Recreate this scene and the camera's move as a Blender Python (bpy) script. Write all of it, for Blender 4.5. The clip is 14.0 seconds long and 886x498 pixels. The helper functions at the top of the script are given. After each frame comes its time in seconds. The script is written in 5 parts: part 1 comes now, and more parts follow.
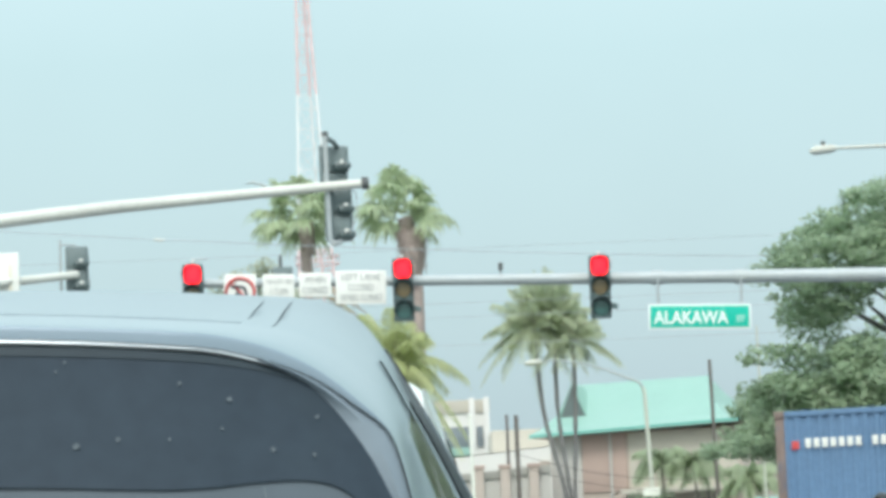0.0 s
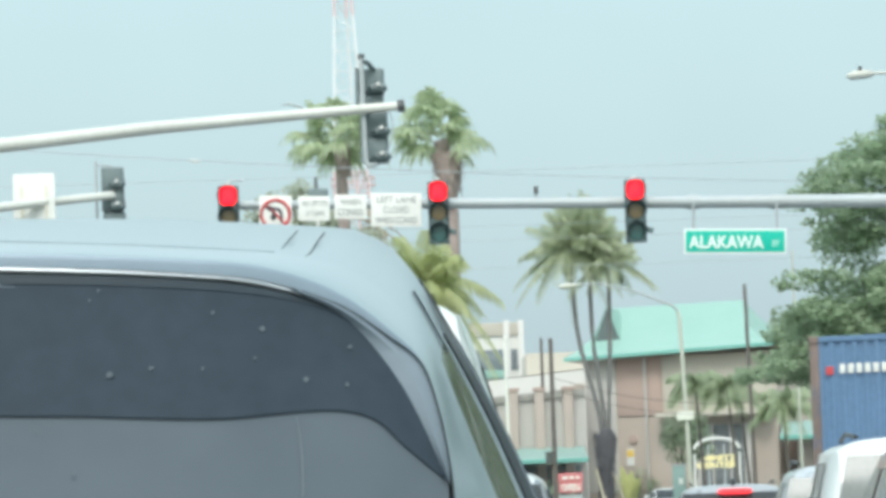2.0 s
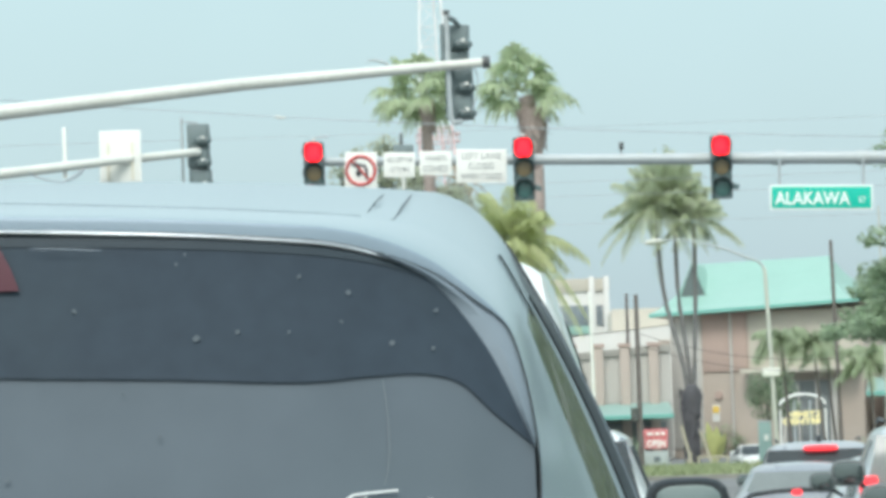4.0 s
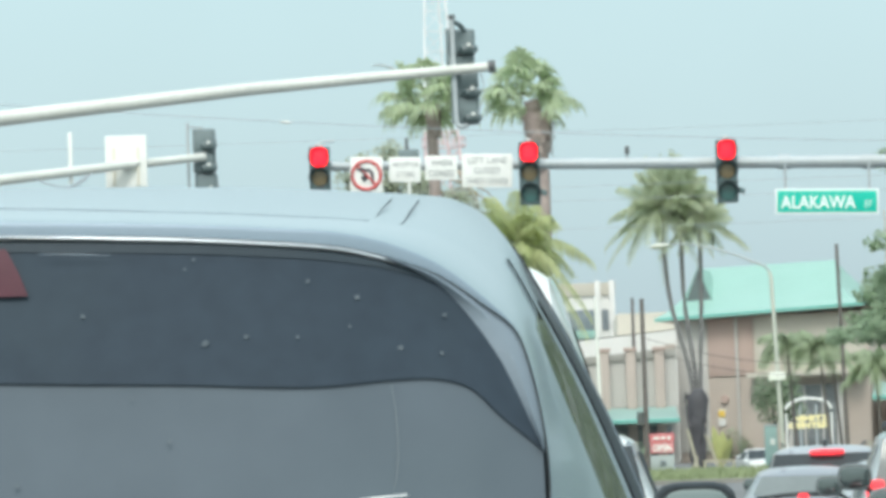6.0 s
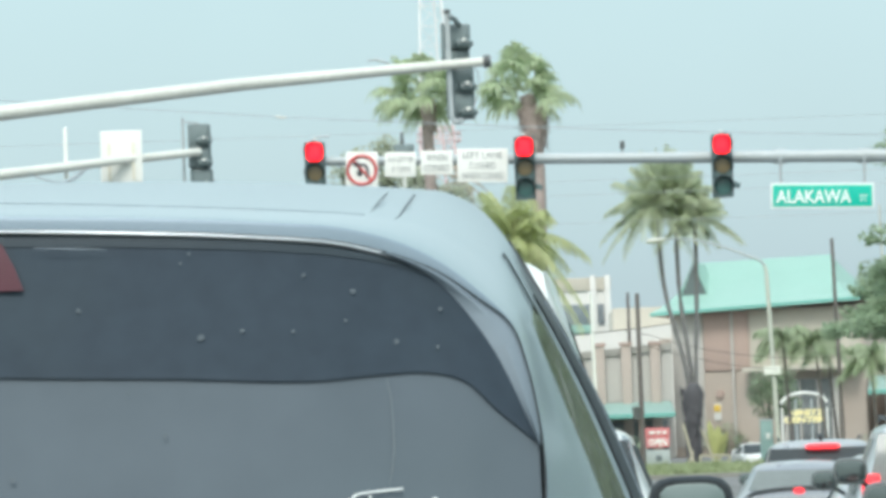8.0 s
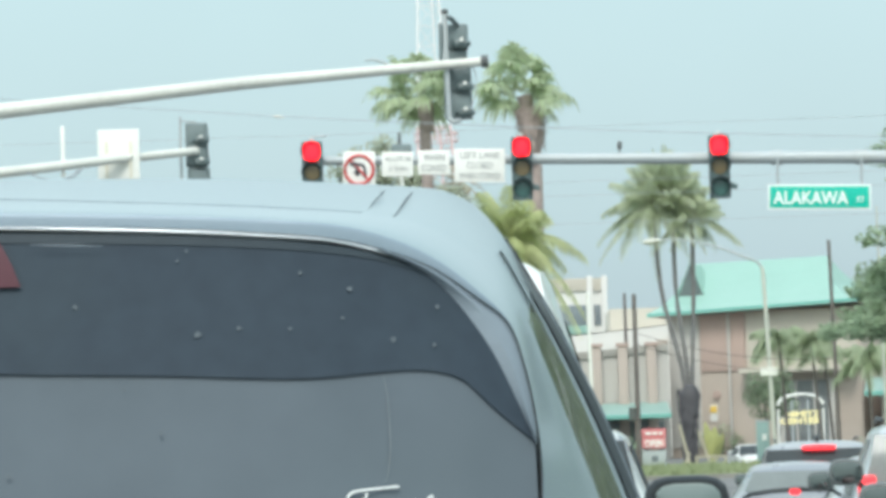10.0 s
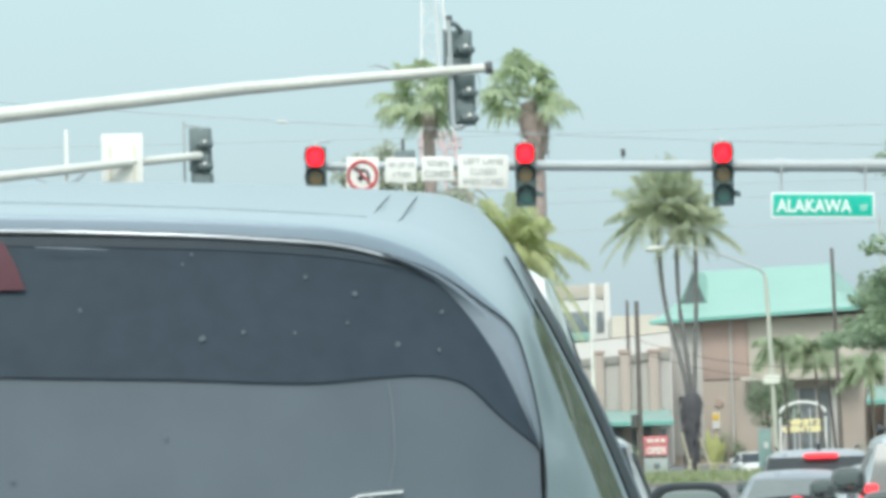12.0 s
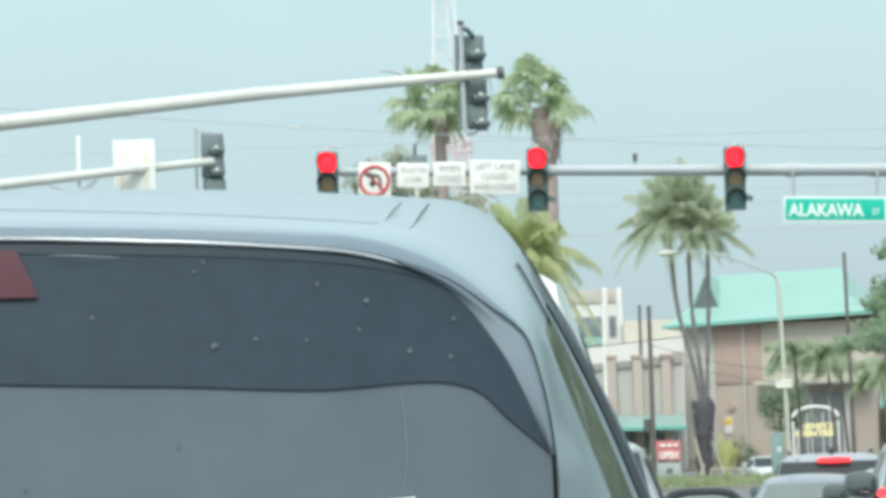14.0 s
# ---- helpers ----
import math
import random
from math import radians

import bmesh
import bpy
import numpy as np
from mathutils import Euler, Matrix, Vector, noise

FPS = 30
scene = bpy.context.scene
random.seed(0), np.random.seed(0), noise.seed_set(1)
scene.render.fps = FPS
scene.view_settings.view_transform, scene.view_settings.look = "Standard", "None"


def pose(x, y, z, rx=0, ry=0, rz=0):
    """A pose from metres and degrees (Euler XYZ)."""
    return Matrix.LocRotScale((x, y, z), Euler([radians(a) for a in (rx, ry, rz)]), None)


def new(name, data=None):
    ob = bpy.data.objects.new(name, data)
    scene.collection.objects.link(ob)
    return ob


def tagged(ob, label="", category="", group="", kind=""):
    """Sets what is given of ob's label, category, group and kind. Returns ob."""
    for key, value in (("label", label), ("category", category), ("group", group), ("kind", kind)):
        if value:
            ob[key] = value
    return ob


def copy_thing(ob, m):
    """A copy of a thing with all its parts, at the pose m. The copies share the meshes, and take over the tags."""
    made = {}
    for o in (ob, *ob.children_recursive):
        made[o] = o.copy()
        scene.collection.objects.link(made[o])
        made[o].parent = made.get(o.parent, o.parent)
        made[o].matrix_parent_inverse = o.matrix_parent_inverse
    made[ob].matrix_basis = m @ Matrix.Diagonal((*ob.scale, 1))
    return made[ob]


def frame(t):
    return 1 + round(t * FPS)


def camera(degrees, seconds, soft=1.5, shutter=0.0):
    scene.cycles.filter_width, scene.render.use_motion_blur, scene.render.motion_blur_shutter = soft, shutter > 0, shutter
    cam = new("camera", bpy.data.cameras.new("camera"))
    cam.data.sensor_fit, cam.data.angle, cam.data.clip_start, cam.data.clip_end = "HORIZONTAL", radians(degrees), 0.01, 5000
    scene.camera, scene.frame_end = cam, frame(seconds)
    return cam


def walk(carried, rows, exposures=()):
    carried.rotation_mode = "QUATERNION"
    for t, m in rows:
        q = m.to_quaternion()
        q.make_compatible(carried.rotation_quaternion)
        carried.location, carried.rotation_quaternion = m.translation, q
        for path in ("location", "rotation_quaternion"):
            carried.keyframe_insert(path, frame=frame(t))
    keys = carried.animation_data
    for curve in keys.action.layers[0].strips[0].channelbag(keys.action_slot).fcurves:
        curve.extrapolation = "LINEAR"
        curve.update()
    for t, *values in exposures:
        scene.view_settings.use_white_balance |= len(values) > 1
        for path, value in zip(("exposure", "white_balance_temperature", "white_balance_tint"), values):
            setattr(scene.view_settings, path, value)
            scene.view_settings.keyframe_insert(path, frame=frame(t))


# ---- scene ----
# ---- camera ----
cam = camera(16.0, 14.0, soft=4.2)


def view(x, z, yaw, pitch, lean):
    """A camera pose near the driver's seat: turn to the left, tilt up and picture lean, in degrees."""
    return pose(x, 0.0, 1.41 + z, 90 + pitch, 0, yaw) @ pose(0, 0, 0, 0, 0, -lean)


PATH = [
    (0, view(0.0006, -0.0207, -0.877, 5.657, 2.425)),
    (0.5, view(0.0027, -0.0181, -0.768, 5.763, 2.488)),
    (1, view(0.0038, -0.0184, -0.655, 5.364, 2.416)),
    (1.5, view(0.0047, -0.0147, -0.563, 4.802, 2.194)),
    (2, view(0.0033, -0.0102, -0.177, 4.271, 1.992)),
    (2.5, view(0.0029, -0.0063, 0.461, 4.048, 2.017)),
    (3, view(0.0031, -0.0017, 0.954, 3.529, 1.925)),
    (5.5, view(0.0001, 0.0004, 1.580, 3.517, 1.953)),
    (6, view(-0.0009, 0.0000, 1.500, 3.605, 1.984)),
    (6.5, view(-0.0009, 0.0005, 1.416, 3.469, 1.905)),
    (7, view(-0.0015, 0.0003, 1.462, 3.232, 1.977)),
    (7.5, view(0.0000, -0.0000, 1.397, 3.324, 2.000)),
    (8, view(-0.0012, -0.0011, 1.420, 3.509, 2.056)),
    (10.5, view(-0.0017, -0.0038, 1.354, 3.510, 1.762)),
    (11, view(-0.0033, -0.0033, 1.336, 3.598, 1.664)),
    (11.5, view(-0.0041, -0.0052, 1.306, 3.597, 1.571)),
    (12, view(-0.0043, -0.0049, 1.413, 3.622, 1.537)),
    (12.5, view(-0.0041, -0.0041, 1.474, 3.758, 1.557)),
    (13, view(-0.0029, -0.0043, 1.352, 3.858, 1.580)),
    (13.5, view(-0.0034, -0.0031, 1.411, 3.900, 1.625)),
    (14, view(-0.0036, -0.0032, 1.632, 3.720, 1.678)),
]
walk(cam, PATH)

# ---- world, sun, exposure ----
SUN_TILT, SUN_TURN = 52, 186
world = bpy.data.worlds.new("hazy_sky")
scene.world = world
world.use_nodes = True
wn, wl = world.node_tree.nodes, world.node_tree.links
wn.clear()
w_out = wn.new("ShaderNodeOutputWorld")
w_sky = wn.new("ShaderNodeTexSky")
w_sky.sky_type = "NISHITA"
w_sky.sun_disc = False
w_sky.sun_elevation, w_sky.sun_rotation = radians(SUN_TILT), radians(SUN_TURN)
w_sky.dust_density, w_sky.air_density = 6.0, 1.2
w_b1 = wn.new("ShaderNodeBackground")
w_b1.inputs["Strength"].default_value = 0.055
wl.new(w_sky.outputs[0], w_b1.inputs[0])
# thin high overcast: a pale veil, paler overhead and greyer at the horizon, with faint cloud
w_tc = wn.new("ShaderNodeTexCoord")
w_sep = wn.new("ShaderNodeSeparateXYZ")
wl.new(w_tc.outputs["Generated"], w_sep.inputs[0])
w_ramp = wn.new("ShaderNodeValToRGB")
w_ramp.color_ramp.elements[0].position, w_ramp.color_ramp.elements[0].color = 0.0, (0.45, 0.568, 0.612, 1)
w_ramp.color_ramp.elements[1].position, w_ramp.color_ramp.elements[1].color = 0.16, (0.482, 0.666, 0.682, 1)
w_top = w_ramp.color_ramp.elements.new(0.6)
w_top.color = (0.92, 1.09, 1.08, 1)
w_zenith = w_ramp.color_ramp.elements.new(0.84)
w_zenith.color = (0.5, 0.7, 0.84, 1)
w_high = w_ramp.color_ramp.elements.new(0.32)
w_high.color = (0.74, 0.92, 0.92, 1)
w_mid = w_ramp.color_ramp.elements.new(0.06)
w_mid.color = (0.472, 0.632, 0.682, 1)
wl.new(w_sep.outputs["Z"], w_ramp.inputs[0])
w_noise = wn.new("ShaderNodeTexNoise")
w_noise.inputs["Scale"].default_value, w_noise.inputs["Detail"].default_value = 9.0, 4.0
wl.new(w_tc.outputs["Generated"], w_noise.inputs["Vector"])
w_mul = wn.new("ShaderNodeMapRange")
w_mul.inputs["To Min"].default_value, w_mul.inputs["To Max"].default_value = 0.94, 1.06
wl.new(w_noise.outputs[0], w_mul.inputs[0])
w_b2 = wn.new("ShaderNodeBackground")
wl.new(w_ramp.outputs[0], w_b2.inputs[0])
wl.new(w_mul.outputs[0], w_b2.inputs["Strength"])
w_add = wn.new("ShaderNodeAddShader")
wl.new(w_b1.outputs[0], w_add.inputs[0])
wl.new(w_b2.outputs[0], w_add.inputs[1])
wl.new(w_add.outputs[0], w_out.inputs[0])
sun = new("sun", bpy.data.lights.new("sun", "SUN"))
sun.data.energy, sun.data.angle, sun.data.color = 2.05, radians(20), (0.985, 0.985, 0.95)
sun.rotation_euler = (radians(90 - SUN_TILT), 0, radians(180 - SUN_TURN))
scene.view_settings.exposure = 0.0


# ---- materials ----
def mat(name, col, rough=0.6, metal=0.0, vary=0.12, scale=3.0, fine=40.0, bump=0.1, stain=None, stain_amount=0.0, emit=None, power=0.0, coat=0.0, each=0.0, spec=0.5, thin=0.0, stretch=None):
    """A procedural surface: base colour varied at two scales, fine bump, optional stains of a second colour."""
    m = bpy.data.materials.new(name)
    m.use_nodes = True
    n, l = m.node_tree.nodes, m.node_tree.links
    b = n["Principled BSDF"]
    tc = n.new("ShaderNodeTexCoord")
    big, small = n.new("ShaderNodeTexNoise"), n.new("ShaderNodeTexNoise")
    big.inputs["Scale"].default_value, big.inputs["Detail"].default_value = scale, 5.0
    small.inputs["Scale"].default_value, small.inputs["Detail"].default_value = fine, 3.0
    where = tc.outputs["Object"]
    if stretch:
        mp = n.new("ShaderNodeMapping")
        mp.inputs["Scale"].default_value = stretch
        l.new(where, mp.inputs["Vector"])
        where = mp.outputs[0]
    l.new(where, big.inputs["Vector"])
    l.new(where, small.inputs["Vector"])
    add = n.new("ShaderNodeMath")
    l.new(big.outputs[0], add.inputs[0])
    l.new(small.outputs[0], add.inputs[1])
    last = add.outputs[0]
    if each > 0:
        info = n.new("ShaderNodeNewGeometry")
        rnd = n.new("ShaderNodeMath")
        rnd.operation = "MULTIPLY_ADD"
        rnd.inputs[1].default_value = each
        l.new(info.outputs["Random Per Island"], rnd.inputs[0])
        l.new(add.outputs[0], rnd.inputs[2])
        last = rnd.outputs[0]
    mr = n.new("ShaderNodeMapRange")
    mr.inputs["From Min"].default_value, mr.inputs["From Max"].default_value = 0.6, 1.4 + each
    mr.inputs["To Min"].default_value, mr.inputs["To Max"].default_value = 1 - vary, 1 + vary
    l.new(last, mr.inputs[0])
    mix = n.new("ShaderNodeVectorMath")
    mix.operation = "SCALE"
    mix.inputs[0].default_value = col
    l.new(mr.outputs[0], mix.inputs["Scale"])
    out = mix.outputs[0]
    if stain:
        sn = n.new("ShaderNodeTexNoise")
        sn.inputs["Scale"].default_value, sn.inputs["Detail"].default_value = scale * 0.6, 7.0
        l.new(tc.outputs["Object"], sn.inputs["Vector"])
        sr = n.new("ShaderNodeMapRange")
        sr.inputs["From Min"].default_value, sr.inputs["From Max"].default_value = 0.5, 0.7
        sr.inputs["To Max"].default_value = stain_amount
        l.new(sn.outputs[0], sr.inputs[0])
        mx = n.new("ShaderNodeMix")
        mx.data_type = "RGBA"
        l.new(sr.outputs[0], mx.inputs[0])
        l.new(out, mx.inputs[6])
        mx.inputs[7].default_value = (*stain, 1)
        out = mx.outputs[2]
    l.new(out, b.inputs["Base Color"])
    rr = n.new("ShaderNodeMapRange")
    rr.inputs["To Min"].default_value, rr.inputs["To Max"].default_value = max(0.02, rough - 0.08), min(1, rough + 0.08)
    l.new(big.outputs[0], rr.inputs[0])
    l.new(rr.outputs[0], b.inputs["Roughness"])
    b.inputs["Metallic"].default_value = metal
    b.inputs["Coat Weight"].default_value = coat
    b.inputs["Coat Roughness"].default_value = 0.06
    b.inputs["Specular IOR Level"].default_value = spec
    if bump:
        bp = n.new("ShaderNodeBump")
        bp.inputs["Strength"].default_value, bp.inputs["Distance"].default_value = bump, 0.02
        l.new(small.outputs[0], bp.inputs["Height"])
        l.new(bp.outputs[0], b.inputs["Normal"])
    if emit:
        b.inputs["Emission Color"].default_value = (*emit, 1)
        b.inputs["Emission Strength"].default_value = power
    if thin:
        tr, ms = n.new("ShaderNodeBsdfTranslucent"), n.new("ShaderNodeMixShader")
        l.new(out, tr.inputs[0])
        ms.inputs[0].default_value = thin
        l.new(b.outputs[0], ms.inputs[1])
        l.new(tr.outputs[0], ms.inputs[2])
        l.new(ms.outputs[0], n["Material Output"].inputs[0])
    return m


M = dict(
    asphalt=mat("asphalt", (0.2, 0.205, 0.205), 0.9, vary=0.25, scale=0.4, fine=60, bump=0.4, stain=(0.12, 0.12, 0.122), stain_amount=0.6),
    earth=mat("earth", (0.2, 0.19, 0.16), 0.95, vary=0.25, scale=0.05, fine=2),
    grass=mat("grass", (0.23, 0.28, 0.13), 0.9, vary=0.35, scale=0.5, fine=14, bump=0.5, stain=(0.33, 0.3, 0.16), stain_amount=0.5),
    blade=mat("grass_blade", (0.28, 0.33, 0.19), 0.8, vary=0.2, each=0.3),
    kerb_stone=mat("worn_kerb_stone", (0.27, 0.27, 0.25), 0.9, vary=0.15, scale=1, fine=30, stain=(0.2, 0.2, 0.18), stain_amount=0.6),
    concrete=mat("concrete", (0.42, 0.41, 0.38), 0.9, vary=0.12, scale=1, fine=30, stain=(0.3, 0.29, 0.27), stain_amount=0.5),
    galv=mat("galvanised_steel", (0.44, 0.49, 0.5), 0.55, 0.15, vary=0.1, scale=1.2, fine=25, bump=0.05, stain=(0.42, 0.45, 0.44), stain_amount=0.6),
    galv_old=mat("weathered_steel_arm", (0.66, 0.68, 0.63), 0.6, 0.1, vary=0.14, scale=1.5, fine=25, bump=0.05, stain=(0.6, 0.6, 0.53), stain_amount=0.55),
    dark_cap=mat("dark_cap", (0.1, 0.11, 0.11), 0.6, vary=0.15),
    # housings are bluish and too light: a haze veil is put into both colours
    housing=mat("signal_housing", (0.1, 0.16, 0.165), 0.45, vary=0.25, scale=4),
    housing_back=mat("hazed_weathered_housing", (0.16, 0.21, 0.215), 0.55, vary=0.3, scale=4, stain=(0.2, 0.24, 0.24), stain_amount=0.4),
    visor=mat("signal_visor", (0.1, 0.14, 0.142), 0.35, vary=0.2),
    red_on=mat("lit_red_lens", (0.4, 0.01, 0.02), 0.3, emit=(1.0, 0.006, 0.014), power=4.2, vary=0.1, fine=80),
    amber=mat("amber_lens", (0.19, 0.15, 0.08), 0.25, vary=0.15, fine=90),
    green=mat("green_lens", (0.06, 0.15, 0.14), 0.25, vary=0.15, fine=90),
    sign_green=mat("green_sign_face", (0.0, 0.5, 0.37), 0.45, vary=0.06, scale=2, fine=15, bump=0),
    sign_white=mat("white_sign_face", (0.82, 0.84, 0.8), 0.5, vary=0.05, scale=2, fine=15, bump=0, stain=(0.7, 0.7, 0.63), stain_amount=0.4),
    sign_back=mat("sign_back", (0.8, 0.82, 0.77), 0.5, vary=0.06, scale=3),
    stiffener=mat("yellowed_bar", (0.72, 0.7, 0.58), 0.5, vary=0.1, scale=3),
    # black lettering greyed by haze that is put into the ink colour
    ink=mat("hazed_black_ink", (0.27, 0.3, 0.3), 0.5, vary=0.2),
    sign_ink=mat("black_ink", (0.1, 0.11, 0.12), 0.5, vary=0.2),
    white_ink=mat("white_letter", (0.86, 0.9, 0.88), 0.5, vary=0.04),
    red_ink=mat("red_ink", (0.6, 0.08, 0.08), 0.5, vary=0.12),
    # tower red is washed out to pink: haze is put into the paint colour
    tower_red=mat("tower_red", (0.78, 0.6, 0.6), 0.6, vary=0.12, scale=0.2),
    tower_white=mat("tower_white", (0.8, 0.84, 0.84), 0.6, vary=0.06, scale=0.2),
    # palm leaves are paler than real leaves: distance haze put into base colours
    fan=mat("fan_palm_leaf", (0.5, 0.59, 0.39), 0.6, vary=0.28, each=0.8, bump=0, thin=0.5),
    fan_young=mat("young_palm_leaf", (0.57, 0.62, 0.34), 0.6, vary=0.28, each=0.8, bump=0, thin=0.5),
    frond=mat("coconut_frond", (0.54, 0.6, 0.43), 0.6, vary=0.25, each=0.9, bump=0, thin=0.5),
    frond_dry=mat("dry_frond", (0.3, 0.25, 0.15), 0.8, vary=0.3, each=0.5, bump=0),
    palm_trunk=mat("palm_trunk", (0.4, 0.33, 0.3), 0.9, vary=0.3, scale=4, fine=30, bump=0.5),
    small_frond=mat("small_palm_leaf", (0.42, 0.5, 0.34), 0.6, vary=0.3, each=0.8, bump=0, thin=0.4),
    stake=mat("weathered_stake", (0.5, 0.47, 0.36), 0.8, vary=0.2, scale=3),
    skirt=mat("dry_leaf_skirt", (0.105, 0.105, 0.115), 0.95, vary=0.3, scale=3, fine=20, bump=0.6),
    coco_trunk=mat("coconut_trunk", (0.19, 0.19, 0.19), 0.9, vary=0.3, scale=3, fine=30, bump=0.5),
    bark=mat("tree_bark", (0.12, 0.115, 0.112), 0.95, vary=0.3, scale=3, fine=20, bump=0.6),
    # tree leaves lifted by painted-in haze, the distant ones most
    leaf=mat("tree_leaf", (0.38, 0.49, 0.33), 0.6, vary=0.3, scale=0.7, fine=4, each=0.6, bump=0, thin=0.5),
    hazed_leaf=mat("hazed_distant_leaf", (0.5, 0.54, 0.42), 0.7, vary=0.25, scale=0.3, fine=3, each=0.7, bump=0, thin=0.5),
    shrub=mat("shrub_leaf", (0.28, 0.36, 0.24), 0.6, vary=0.4, each=0.8, bump=0, thin=0.3),
    banana=mat("banana_leaf", (0.44, 0.46, 0.2), 0.5, vary=0.3, each=0.6, bump=0),
    turq=mat("turquoise_roof", (0.285, 0.47, 0.405), 0.5, vary=0.06, scale=0.6, fine=8, stain=(0.31, 0.49, 0.43), stain_amount=0.5),
    awning=mat("turquoise_awning", (0.27, 0.4, 0.36), 0.6, vary=0.1, scale=0.8, fine=8),
    turq_dark=mat("turquoise_trim", (0.17, 0.43, 0.37), 0.55, vary=0.1, scale=0.8),
    brown=mat("brown_stucco", (0.48, 0.42, 0.365), 0.9, vary=0.08, scale=0.5, fine=20, bump=0.3, stain=(0.4, 0.33, 0.275), stain_amount=0.5),
    brown_dark=mat("russet_stucco", (0.45, 0.345, 0.3), 0.9, vary=0.1, scale=0.5, fine=20, bump=0.3),
    pier=mat("pier_stucco", (0.45, 0.385, 0.34), 0.9, vary=0.1, scale=0.5, fine=20, bump=0.3),
    beige=mat("beige_stucco", (0.52, 0.49, 0.42), 0.9, vary=0.07, scale=0.5, fine=20, bump=0.2),
    grey_panel=mat("grey_panel", (0.50, 0.49, 0.46), 0.8, vary=0.06, scale=0.6, fine=10),
    white_wall=mat("white_wall", (0.68, 0.68, 0.65), 0.8, vary=0.05, scale=0.4, fine=8),
    white_roof=mat("white_membrane_roof", (0.72, 0.72, 0.69), 0.7, vary=0.05, scale=0.4, fine=8),
    shop_glass=mat("shopfront_glass", (0.19, 0.21, 0.215), 0.12, vary=0.3, scale=0.8, fine=3, bump=0),
    far_window=mat("far_window_glass", (0.2, 0.23, 0.25), 0.2, vary=0.2, scale=0.5, fine=3, bump=0),
    wood_pole=mat("utility_pole_wood", (0.15, 0.135, 0.13), 0.95, vary=0.3, scale=2, fine=30, bump=0.5),
    lamp_pole=mat("lamp_pole_paint", (0.56, 0.58, 0.52), 0.5, 0.1, vary=0.08, scale=1.0),
    wire=mat("cable", (0.42, 0.47, 0.5), 0.7, vary=0.1),
    shingle=mat("dark_shingle", (0.13, 0.16, 0.16), 0.8, vary=0.2, scale=1),
    yellow=mat("yellow_letters", (0.92, 0.83, 0.45), 0.5, vary=0.06),
    yellow_paint=mat("yellow_paint", (0.72, 0.5, 0.1), 0.6, vary=0.1),
    red_sign=mat("red_sign", (0.7, 0.22, 0.24), 0.5, vary=0.08),
    teal_box=mat("teal_box", (0.3, 0.45, 0.42), 0.6, vary=0.1),
    van_paint=mat("silver_blue_paint", (0.315, 0.398, 0.425), 0.32, 0.2, vary=0.03, scale=1.5, fine=200, bump=0, coat=0.35),
    # lower rear glass: the sky's grey reflection is put into the base colour
    van_glass=mat("sky_grey_tinted_glass", (0.112, 0.138, 0.16), 0.3, vary=0.1, scale=1.6, fine=9, bump=0, spec=0.05, stain=(0.124, 0.158, 0.174), stain_amount=0.6),
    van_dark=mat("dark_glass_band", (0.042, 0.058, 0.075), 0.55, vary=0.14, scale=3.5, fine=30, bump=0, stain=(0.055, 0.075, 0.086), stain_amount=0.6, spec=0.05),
    van_side_glass=mat("side_glass", (0.085, 0.1, 0.075), 0.05, vary=0.3, scale=9, fine=14, bump=0.9, coat=1.0, spec=0.8, stretch=(1, 1, .12)),
    smear=mat("dried_water_streak", (0.2, 0.24, 0.26), 0.5, vary=0.1, bump=0, spec=0.1),
    spot=mat("pale_speck", (0.14, 0.17, 0.19), 0.6, vary=0.2, bump=0, spec=0.1),
    lip_shade=mat("under_lip_shade", (0.042, 0.058, 0.07), 0.5, vary=0.1, bump=0, spec=0.1),
    trim=mat("black_trim", (0.035, 0.043, 0.047), 0.45, vary=0.15, bump=0, spec=0.25),
    # darker copies of the van's paint: shade of fin and rear face in colour
    spoiler_side=mat("darker_body_paint", (0.21, 0.26, 0.3), 0.4, 0.1, vary=0.05, bump=0),
    spoiler_face=mat("shaded_face_paint", (0.23, 0.3, 0.355), 0.5, 0.2, vary=0.04, bump=0),
    brake_dark=mat("brake_lamp_red", (0.072, 0.02, 0.032), 0.35, vary=0.15, bump=0, spec=0.1),
    brake_on=mat("lit_brake_lamp", (0.5, 0.03, 0.03), 0.2, vary=0.1, bump=0, emit=(1.0, 0.05, 0.07), power=1.25),
    tyre=mat("tyre_rubber", (0.03, 0.03, 0.03), 0.85, vary=0.2),
    van_mirror=mat("van_mirror_glass", (0.24, 0.28, 0.275), 0.04, 1.0, vary=0.02, bump=0),
    lip_edge=mat("lip_glint_paint", (0.62, 0.68, 0.72), 0.3, 0.2, vary=0.05, bump=0),
    door_frame=mat("dark_door_frame", (0.06, 0.075, 0.085), 0.35, vary=0.1, bump=0, spec=0.4),
    shell=mat("grey_mirror_shell", (0.17, 0.19, 0.19), 0.5, vary=0.1, bump=0),
    rim=mat("alloy_rim", (0.5, 0.51, 0.52), 0.3, 0.8, vary=0.05),
    mirror=mat("mirror_glass", (0.16, 0.185, 0.185), 0.03, 1.0, vary=0.02, bump=0),
    silver=mat("silver_paint", (0.36, 0.38, 0.40), 0.3, 0.4, vary=0.04, fine=100, bump=0, coat=0.6),
    grey_paint=mat("light_grey_paint", (0.44, 0.47, 0.48), 0.3, 0.3, vary=0.04, fine=100, bump=0, coat=0.6),
    dark_paint=mat("slate_grey_paint", (0.55, 0.59, 0.61), 0.3, 0.3, vary=0.05, fine=100, bump=0, coat=0.6),
